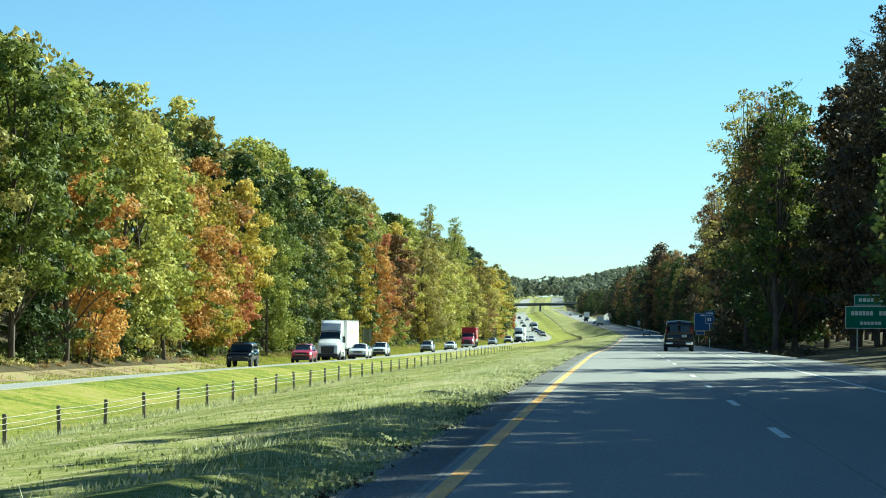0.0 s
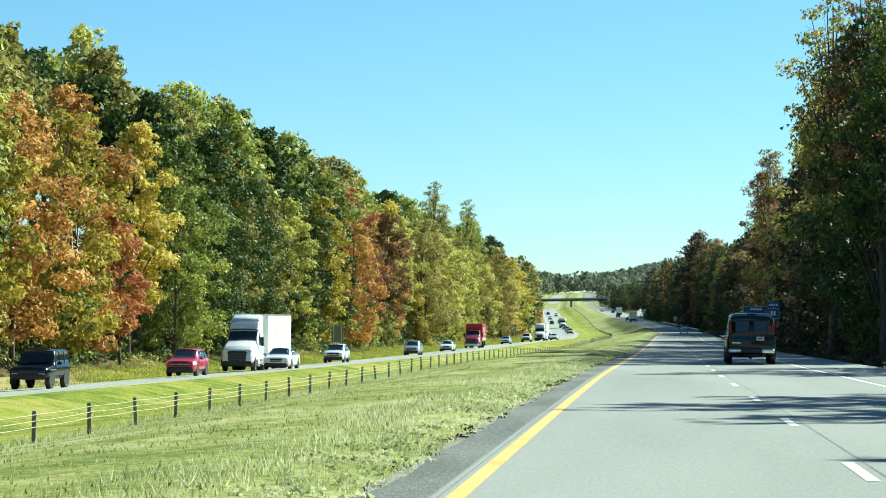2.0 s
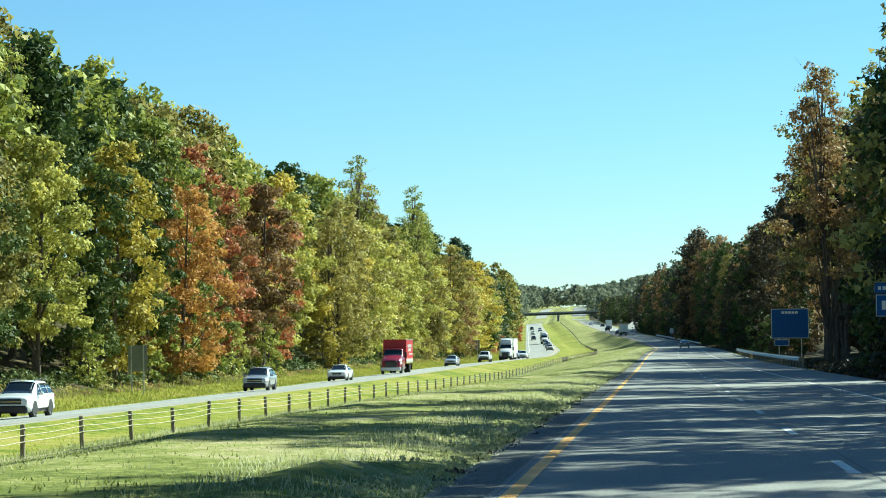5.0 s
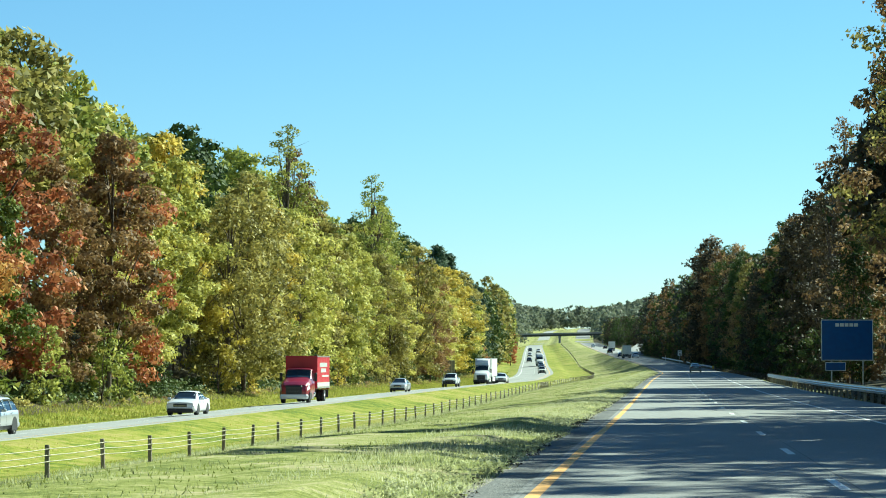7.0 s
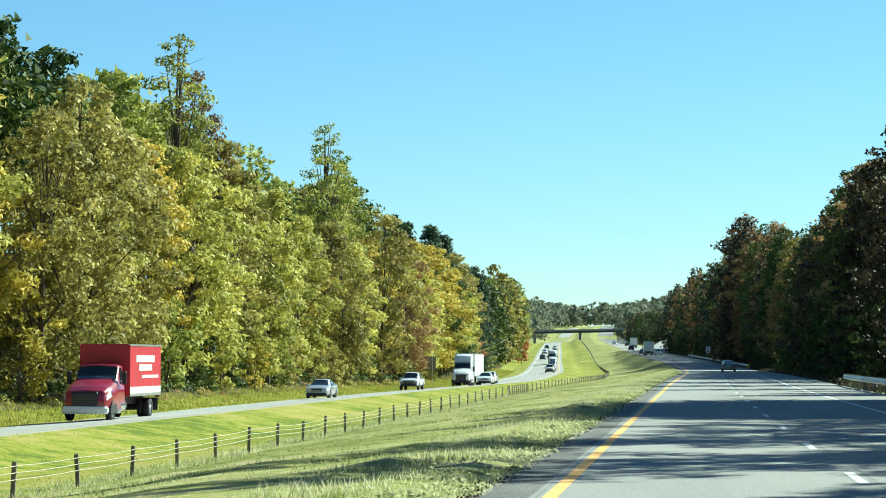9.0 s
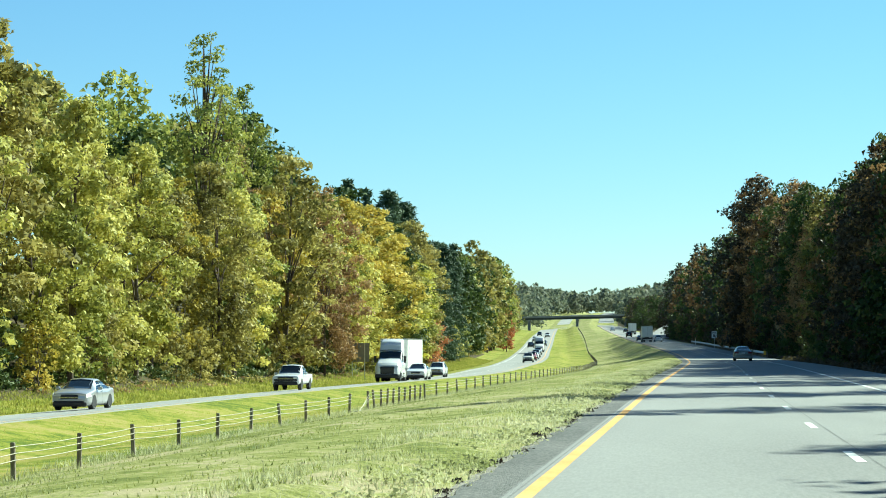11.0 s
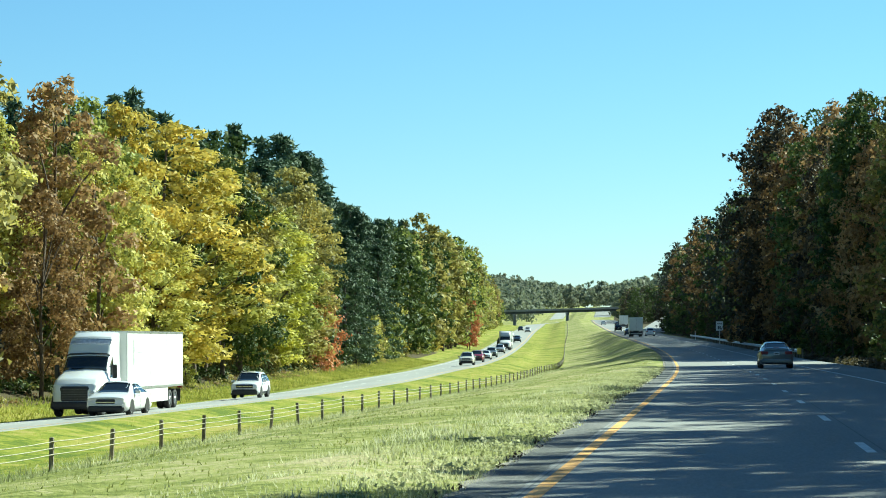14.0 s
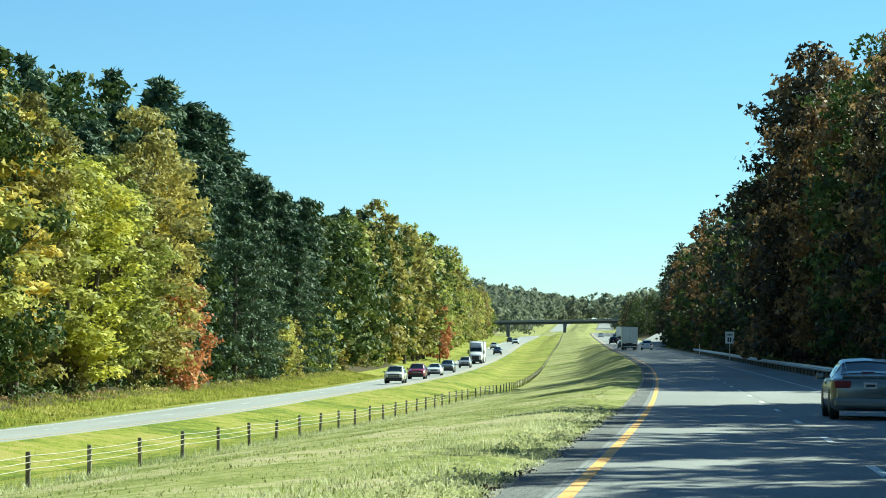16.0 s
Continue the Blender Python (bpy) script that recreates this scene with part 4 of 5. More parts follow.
PAINT = {
    "white": plain("white_paint", (0.70, 0.71, 0.71), 0.28, 0, 0.03, 1, 0.6),
    "red": plain("red_paint", (0.42, 0.008, 0.03), 0.28, 0, 0.08, 1, 0.7),
    "black": plain("black_paint", (0.004, 0.005, 0.006), 0.22, 0, 0.1, 1, 0.0),
    "silver": plain("silver_paint", (0.48, 0.49, 0.5), 0.3, 0.5, 0.05, 1, 0.6),
    "grey": plain("grey_green_paint", (0.19, 0.21, 0.20), 0.32, 0.55, 0.08, 1, 0.5),
    "cream": plain("cream_paint", (0.62, 0.6, 0.5), 0.3, 0, 0.05, 1, 0.6),
    "blue": plain("dark_blue_paint", (0.02, 0.035, 0.07), 0.25, 0.2, 0.1, 1, 0.7),
    "maroon": plain("maroon_cab_paint", (0.22, 0.01, 0.03), 0.3, 0, 0.08, 1, 0.6),
    "trailer": plain("white_trailer_skin", (0.66, 0.67, 0.65), 0.5, 0, 0.06, 0.6),
    "redbox": plain("red_box_skin", (0.38, 0.01, 0.03), 0.45, 0, 0.08, 0.6),
}


def loft(rings):
    """Joins equal closed rings, capped at both ends."""
    n = len(rings[0])
    v = [p for r in rings for p in r]
    f = [tuple(range(n - 1, -1, -1)), tuple(range((len(rings) - 1) * n, len(rings) * n))]
    for i in range(len(rings) - 1):
        for k in range(n):
            q = (k + 1) % n
            f.append((i * n + k, i * n + q, i * n + n + q, i * n + n + k))
    return v, f


def wheel(parent, x, y, r, w, side):
    """A tyre with its rim."""
    prof = ((-w / 2, r * 0.62), (-w / 2, r * 0.93), (-w * 0.36, r), (w * 0.36, r), (w / 2, r * 0.93), (w / 2, r * 0.62))
    rings = [[(px, pr * math.cos(a), pr * math.sin(a)) for a in np.linspace(0, 2 * math.pi, 20, endpoint=False)] for px, pr in prof]
    v, f = loft(rings)
    hub = part("wheel", mesh_data("wheel", v, f[2:], RUBBER, smooth=True), parent, at=pose(x, y, r))
    s = side * w * 0.42
    rv, rf = [], []
    for k in range(20):
        a = 2 * math.pi * k / 20
        rv.append((s, r * 0.64 * math.cos(a), r * 0.64 * math.sin(a)))
        rv.append((s - side * 0.05 * (k % 4 != 0), r * 0.30 * math.cos(a), r * 0.30 * math.sin(a)))
    rv.append((s + side * 0.01, 0, 0))
    for k in range(20):
        q = (k + 1) % 20
        rf += [(2 * k, 2 * q, 2 * q + 1, 2 * k + 1), (2 * k + 1, 2 * q + 1, 40)]
    part("rim", mesh_data("rim", rv, rf, RIM), hub)
    return hub


class Hull:
    """A smooth vehicle body: a section swept along y, from which body and flush panels are cut."""

    def __init__(self, y0, y1, w, top, belt, wt, sill, nose=0.5, tuck=0.13, lift=0.12):
        self.y0, self.y1, self.w, self.wt, self.sill = y0, y1, w, wt, sill
        self.ty, self.tz = [k[0] for k in top], [k[1] for k in top]
        self.by, self.bz = [k[0] for k in belt], [k[1] for k in belt]
        self.nose, self.tuck, self.lift = nose, tuck, lift

    def half(self, y):
        """Half of the section at y, from the sill to the middle of the roof."""
        end = max(0.0, (y - self.y1 + self.nose) / self.nose, (self.y0 + self.nose * 0.6 - y) / (self.nose * 0.6))
        w = self.w * (1 - self.tuck * end ** 2)
        sill = self.sill + self.lift * end ** 2
        top = float(np.interp(y, self.ty, self.tz))
        belt = min(float(np.interp(y, self.by, self.bz)), top - 0.05)
        d = top - belt
        k = min(1.0, max(0.0, (d - 0.06) / 0.3))
        wt = min(self.wt, w * 0.98)
        hood = ((0.965 * w, belt + 0.22 * d), (0.92 * w, belt + 0.5 * d), (0.80 * w, belt + 0.8 * d), (0.5 * w, belt + 0.95 * d), (0.0, top))
        cab = ((0.945 * w, belt + 0.02), (0.945 * w + (wt - 0.945 * w) * 0.42, belt + 0.5 * d), (wt, top - 0.085), (wt * 0.86, top - 0.02), (0.0, top + 0.015))
        low = [(0.84 * w, sill), (0.965 * w, sill + 0.07), (w, sill + 0.38 * (belt - sill)), (0.995 * w, sill + 0.74 * (belt - sill)), (0.972 * w, belt)]
        return low + [(a[0] * (1 - k) + b[0] * k, a[1] * (1 - k) + b[1] * k) for a, b in zip(hood, cab)]

    def point(self, y, i):
        h = self.half(y)
        i = i - 18 if i > 9 else i
        a = min(abs(i), 8.999)
        j, f = int(a), a - int(a)
        return np.array(((h[j][0] * (1 - f) + h[j + 1][0] * f) * (1 if i >= 0 else -1), y, h[j][1] * (1 - f) + h[j + 1][1] * f))

    def body(self, count=30):
        st = sorted(set(list(np.linspace(self.y0, self.y1, count)) + [t for t in self.ty if self.y0 < t < self.y1] + [self.y1 - 0.05, self.y1 - 0.15, self.y0 + 0.05, self.y0 + 0.15]))
        rings = []
        for s in st:
            h = self.half(s)
            rings.append([(x, s, z) for x, z in h] + [(-x, s, z) for x, z in h[-2::-1]])
        return loft(rings)

    def panel(self, front, back, i0, i1, out=0.008, ny=6, ni=4):
        """A thin flush sheet; front and back are y at i0 and at i1; i runs 0 to 9 up one side, to 18 down the other."""
        rows = []
        for a in np.linspace(0, 1, ny):
            for b in np.linspace(0, 1, ni):
                f = front[0] + (front[1] - front[0]) * b
                k = back[0] + (back[1] - back[0]) * b
                y, i = f + (k - f) * a, i0 + (i1 - i0) * b
                p = self.point(y, i)
                nrm = np.cross(self.point(y + 0.01, i) - self.point(y - 0.01, i), self.point(y, i + 0.02) - self.point(y, i - 0.02))
                nrm /= np.linalg.norm(nrm) + 1e-9
                if np.dot(nrm, (p[0], 0, p[2] - 0.9)) < 0:
                    nrm = -nrm
                rows.append((p + nrm * out, p - nrm * 0.01))
        v = [r[0] for r in rows] + [r[1] for r in rows]
        f = [tuple(q) for q in grid_faces(ny, ni)]
        m = ny * ni
        edge = [(k, k + 1) for k in range(ni - 1)] + [(m - ni + k + 1, m - ni + k) for k in range(ni - 1)] + [(k * ni + ni, k * ni) for k in range(ny - 1)] + [(k * ni + ni - 1, k * ni + 2 * ni - 1) for k in range(ny - 1)]
        f += [(a, b, b + m, a + m) for a, b in edge]
        return v, f


CARS = {
    # half length, half width, roof line, belt line, roof half width, sill, wheel radius, axles, windscreen (base, top), rear window (base, top), pillars
    "sedan": (2.43, 0.92, ((-2.43, 0.80), (-2.39, 0.99), (-2.2, 1.05), (-1.72, 1.09), (-0.95, 1.40), (-0.55, 1.455), (-0.05, 1.47), (0.35, 1.42), (1.18, 1.00), (1.7, 0.95), (2.2, 0.86), (2.38, 0.78), (2.43, 0.68)),
              ((-2.43, 0.93), (0.0, 0.93), (1.2, 0.90), (2.43, 0.70)), 0.60, 0.21, 0.33, (-1.42, 1.42), (1.14, 0.36), (-1.66, -0.98), (-0.1,)),
    "suv": (2.32, 0.94, ((-2.32, 0.80), (-2.29, 1.02), (-2.2, 1.12), (-1.86, 1.58), (-1.5, 1.665), (-0.5, 1.70), (0.3, 1.64), (1.12, 1.13), (1.5, 1.09), (2.05, 1.03), (2.24, 0.97), (2.30, 0.90), (2.32, 0.80)),
            ((-2.32, 1.05), (0.0, 1.02), (1.2, 1.00), (2.32, 0.84)), 0.66, 0.27, 0.37, (-1.36, 1.40), (1.08, 0.30), (-2.17, -1.88), (-0.05, -1.1)),
    "van": (2.85, 1.0, ((-2.85, 1.16), (-2.80, 1.72), (-2.70, 1.97), (-2.45, 2.07), (-1.5, 2.09), (0.7, 2.08), (1.15, 1.98), (2.0, 1.22), (2.5, 1.08), (2.78, 0.92), (2.85, 0.75)),
            ((-2.85, 1.14), (0.0, 1.14), (2.0, 1.12), (2.85, 0.84)), 0.83, 0.40, 0.38, (-1.75, 1.75), (1.96, 1.16), (-2.84, -2.76), (0.8, -0.5, -1.7)),
    "jeep": (2.12, 0.93, ((-2.12, 0.9), (-2.10, 1.16), (-2.02, 1.78), (-1.9, 1.84), (-0.5, 1.87), (0.45, 1.80), (0.78, 1.17), (1.2, 1.14), (2.0, 1.09), (2.08, 1.0), (2.12, 0.8)),
             ((-2.12, 1.12), (0.7, 1.10), (2.12, 0.9)), 0.79, 0.50, 0.42, (-1.3, 1.35), (0.75, 0.47), (-2.09, -2.03), (-0.2, -1.1)),
    "pickup": (2.78, 0.97, ((-2.78, 0.85), (-2.76, 1.14), (-0.86, 1.14), (-0.80, 1.20), (-0.66, 1.70), (-0.4, 1.78), (0.2, 1.79), (0.5, 1.73), (1.15, 1.19), (1.6, 1.14), (2.5, 1.10), (2.72, 1.04), (2.78, 0.92)),
               ((-2.78, 1.09), (0.0, 1.09), (1.2, 1.07), (2.78, 0.95)), 0.70, 0.42, 0.39, (-1.68, 1.75), (1.11, 0.50), (-0.79, -0.67), (0.05,)),
}


def vehicle_at(name, label, category, u, y, oncoming, height, group):
    v = tagged(new(name), label, category, group)
    v.matrix_world = spot(u, y, height, 0.01, 180 if oncoming else 0)
    return v


def car(kind, paint, label, u, y, oncoming=True, height=None, group="oncoming traffic", name=None):
    """A passenger vehicle with its body, windows, wheels, lamps and trim."""
    hl, w, roof, belt, wt, sill, r, axles, screen, rear, pillars = CARS[kind]
    c = vehicle_at(name or kind, label, "car" if kind in ("sedan", "suv", "jeep") else kind, u, y, oncoming, height or (left_z if oncoming else own_z), group)
    p = PAINT[paint]
    hull = Hull(-hl, hl, w, roof, belt, wt, sill, 0.55 if kind in ("sedan", "suv") else 0.3, 0.16 if kind in ("sedan", "suv") else 0.09)
    part("body", mesh_data("body", *hull.body(), p, smooth=True), c)

    def sheet(name_, mat, front, back, i0, i1, parent=c, label_="", out=0.008, ni=4, ny=6):
        return part(name_, mesh_data(name_, *hull.panel(front, back, i0, i1, out, ny, ni), mat, smooth=True), parent, label_)
    sheet("windscreen", GLASS, (screen[0], screen[0]), (screen[1], screen[1]), 7.12, 10.88, label_="dark tinted windscreen", ni=9)
    if kind == "van":
        for x0, x1 in ((-0.66, -0.07), (0.07, 0.66)):
            v, f = box_geo(x0, x1, -2.862, -2.80, 1.30, 1.80, 0.03)
            part("rear_window", mesh_data("rear_window", [(px_, py_ + 0.11 * (pz_ - 1.3), pz_) for px_, py_, pz_ in v], f, GLASS), c, "dark rear door window")
    else:
        sheet("rear_window", GLASS, (rear[0], rear[0]), (rear[1], rear[1]), 7.15, 10.85, label_="dark rear window", ni=9)
    # side windows between the pillars
    cuts = [screen[0] - 0.18] + list(pillars) + [rear[0] + 0.12 if kind != "van" else -2.55]
    for side in (-1, 1):
        for n_, (a, b) in enumerate(zip(cuts, cuts[1:])):
            lean_a = (screen[0] - screen[1]) * 0.86 if n_ == 0 else 0.0
            lean_b = (rear[1] - rear[0]) * 0.75 if n_ == len(cuts) - 2 and kind != "van" else 0.0
            fa, fb = a - 0.035, b + 0.035
            if fa - lean_a - fb - lean_b > 0.1:
                sheet("side_window", GLASS, (fa, fa - lean_a), (fb, fb + lean_b), side * 5.12, side * 6.86)
        # shut lines and handles
        for s in [cuts[0] - 0.05] + list(pillars):
            sheet("door_seam", TRIM_BLACK, (s + 0.008, s + 0.008), (s - 0.008, s - 0.008), side * 1.2, side * 4.6, out=0.003, ny=2, ni=6)
        for s in list(pillars)[:2]:
            sheet("door_handle", p if kind != "van" else TRIM_BLACK, (s + 0.30, s + 0.30), (s + 0.09, s + 0.09), side * 3.62, side * 3.78, out=0.03, ny=3, ni=3)
        sheet("sill_trim", TRIM_BLACK, (axles[1] - r - 0.1, axles[1] - r - 0.1), (axles[0] + r + 0.1, axles[0] + r + 0.1), side * 0.5, side * (1.5 if kind in ("suv", "jeep") else 1.1), out=0.006, ny=4, ni=3)
        for ax in axles:
            wheel(c, side * (w - 0.12), ax, r, 0.23, side)
            ring = np.linspace(-0.35, math.pi + 0.35, 16)
            arch = [(side * (w + 0.004), ax + (r + 0.07) * math.cos(a), r + (r + 0.07) * math.sin(a)) for a in ring]
            inner = [(side * (w - 0.16), q[1], q[2]) for q in arch]
            part("wheel_arch", mesh_data("wheel_arch", arch + inner, [tuple(range(16))] + [(i, i + 1, i + 17, i + 16) for i in range(15)], TRIM_BLACK), c)
        mz = float(hull.point(screen[0] - 0.3, 4)[2])
        part("mirror", geo_mesh("mirror", p if kind != "van" else TRIM_BLACK, box_geo(*sorted((side * (w - 0.02), side * (w + 0.20))), screen[0] - 0.48, screen[0] - 0.32, mz + 0.03, mz + 0.18, 0.04)), c)
        # lamps wrap round the corners
        if kind in ("sedan", "suv"):
            sheet("headlight", LAMP_CLEAR, (hl - 0.03, hl - 0.09), (hl - 0.52, hl - 0.50), side * 3.1, side * 5.6, out=0.012)
        else:
            hz = float(hull.point(hl - 0.1, 4)[2])
            part("headlight", geo_mesh("headlight", LAMP_CLEAR, box_geo(*sorted((side * (w - 0.14), side * (w - 0.46))), hl - 0.25, hl + 0.01, hz - 0.22, hz - 0.02, 0.03)), c)
        tz = {"van": (1.25, 1.66), "sedan": (0.76, 0.93), "suv": (0.86, 1.06), "jeep": (0.85, 1.08), "pickup": (0.78, 1.06)}[kind]
        tw = {"van": 0.13, "sedan": 0.40, "suv": 0.34}.get(kind, 0.15)
        part("tail_light", geo_mesh("tail_light", LAMP_RED, box_geo(*sorted((side * (w - 0.07 - tw), side * (w - 0.07))), -hl - 0.015, -hl + (0.12 if kind == "van" else 0.2), *tz, 0.03)), c)
    # nose: grille, lower intake, bumper
    gz = float(hull.point(hl - 0.03, 9)[2])
    gw = 0.62 if kind in ("suv", "pickup") else 0.5
    part("grille", geo_mesh("grille", TRIM_BLACK, box_geo(-w * gw, w * gw, hl - 0.15, hl + 0.02, gz - (0.33 if kind != "sedan" else 0.22), gz - 0.01, 0.06)), c)
    part("grille_bar", geo_mesh("grille_bar", CHROME, box_geo(-w * gw * 0.92, w * gw * 0.92, hl + 0.015, hl + 0.028, gz - 0.15, gz - 0.125)), c)
    part("lower_intake", geo_mesh("lower_intake", TRIM_BLACK, box_geo(-w * 0.86, w * 0.86, hl - 0.24, hl + 0.045, sill - 0.02, sill + (0.24 if kind != "suv" else 0.33), 0.07)), c)
    fb_mat = TRIM_BLACK if kind in ("jeep", "van", "pickup") else p
    part("front_bumper", geo_mesh("front_bumper", fb_mat, box_geo(-w * 0.84, w * 0.84, hl - 0.12, hl + 0.04, *((sill + 0.26, sill + 0.40) if kind in ("pickup", "van", "jeep") else (sill + 0.25, sill + 0.31) if kind == "sedan" else (sill + 0.34, sill + 0.39)), 0.02)), c)
    chrome = kind in ("van", "pickup")
    rb = part("rear_bumper", geo_mesh("rear_bumper", CHROME if chrome else p, box_geo(-w * 0.93, w * 0.93, -hl - 0.11, -hl + 0.2, sill + 0.08, sill + (0.24 if chrome else 0.30), 0.06)), c, "chrome rear bumper" if chrome else "")
    px, pz = 0.0, {"van": 0.98, "sedan": 0.74, "suv": 0.74, "jeep": 0.7, "pickup": 0.5}[kind]
    if kind == "van":
        px = 0.35
        part("step_pad", geo_mesh("step_pad", TRIM_BLACK, box_geo(-0.44, 0.44, -hl - 0.135, -hl - 0.02, sill + 0.07, sill + 0.255, 0.03)), rb)
        part("door_split", geo_mesh("door_split", TRIM_BLACK, box_geo(-0.008, 0.008, -hl - 0.006, -hl + 0.03, 0.70, 1.16)), c)
        part("lettering_bar", geo_mesh("lettering_bar", CHROME, box_geo(-0.78, -0.44, -hl - 0.012, -hl + 0.02, 0.86, 0.895)), c)
        part("rear_handle", geo_mesh("rear_handle", TRIM_BLACK, box_geo(0.04, 0.16, -hl - 0.03, -hl, 1.02, 1.07, 0.01)), c)
        part("brake_light", geo_mesh("brake_light", LAMP_RED, box_geo(-0.16, 0.16, -2.56, -2.44, 2.055, 2.085, 0.01)), c)
        part("tow_hitch", geo_mesh("tow_hitch", TRIM_BLACK, box_geo(-0.3, 0.3, -hl - 0.05, -hl + 0.4, 0.33, 0.44, 0.05)), c)
        for x in (-0.55, 0.5):
            part("hanger", geo_mesh("hanger", TRIM_BLACK, box_geo(x - 0.05, x + 0.05, -hl + 0.1, -hl + 0.6, 0.30, 0.46, 0.02)), c)
        part("axle", mesh_data("axle", *tube([(-0.8, -1.75, 0.36), (-0.12, -1.75, 0.36), (0, -1.75, 0.36), (0.12, -1.75, 0.36), (0.8, -1.75, 0.36)], [0.06, 0.07, 0.16, 0.07, 0.06], 10), TRIM_BLACK), c)
    pl = part("number_plate", geo_mesh("number_plate", PLATE, box_geo(px - 0.155, px + 0.155, -hl - 0.022, -hl + 0.05, pz, pz + 0.155, 0.005)), c)
    part("plate_bar", geo_mesh("plate_bar", BLACK_INK, box_geo(px - 0.11, px + 0.11, -hl - 0.027, -hl - 0.023, pz + 0.05, pz + 0.105)), pl)
    if kind == "sedan":
        part("boot_lip", geo_mesh("boot_lip", p, box_geo(-0.66, 0.66, -hl + 0.03, -hl + 0.2, 1.0, 1.055, 0.02)), c)
        part("lower_valance", geo_mesh("lower_valance", TRIM_BLACK, box_geo(-0.62, 0.62, -hl - 0.09, -hl + 0.2, 0.24, 0.36, 0.04)), c)
        for x in (-0.55, 0.55):
            part("exhaust", mesh_data("exhaust", *tube([(x, -hl - 0.1, 0.28), (x, -hl + 0.2, 0.28)], [0.045, 0.045], 10), CHROME), c)
        part("brake_light", geo_mesh("brake_light", LAMP_RED, box_geo(-0.15, 0.15, -1.66, -1.60, 1.115, 1.145, 0.008)), c)
    if kind == "suv":
        for side in (-1, 1):
            v, f = tube([(side * 0.58, s, z) for s, z in ((-1.75, 1.66), (-1.6, 1.72), (-0.6, 1.745), (0.0, 1.72), (0.15, 1.67))], [0.018] * 5, 6)
            part("roof_rail", mesh_data("roof_rail", v, f, TRIM_BLACK), c)
        part("skid_plate", geo_mesh("skid_plate", STEEL_DARK, box_geo(-w * 0.45, w * 0.45, hl - 0.2, hl + 0.03, sill + 0.02, sill + 0.10, 0.03)), c)
    if kind == "pickup":
        part("bed", geo_mesh("bed", TRIM_BLACK, box_geo(-0.78, 0.78, -2.68, -0.92, 1.10, 1.148)), c)
        part("tailgate_seam", geo_mesh("tailgate_seam", TRIM_BLACK, box_geo(-0.75, 0.75, -hl - 0.008, -hl + 0.03, 0.72, 0.74)), c)
    if kind == "jeep":
        tv, tf = tube([(0, -2.34, 1.1), (0, -2.32, 1.1), (0, -2.14, 1.1), (0, -2.12, 1.1)], [0.28, 0.38, 0.38, 0.28], 20)
        part("spare_wheel", mesh_data("spare_wheel", tv, tf, RUBBER), c)
        part("light_bar", geo_mesh("light_bar", TRIM_BLACK, box_geo(-0.6, 0.6, 0.42, 0.52, 1.83, 1.91, 0.02)), c)
        for side in (-1, 1):
            part("fender", geo_mesh("fender", TRIM_BLACK, box_geo(*sorted((side * 0.72, side * 1.02)), 0.85, 1.95, 0.88, 0.95, 0.03)), c)
    return c


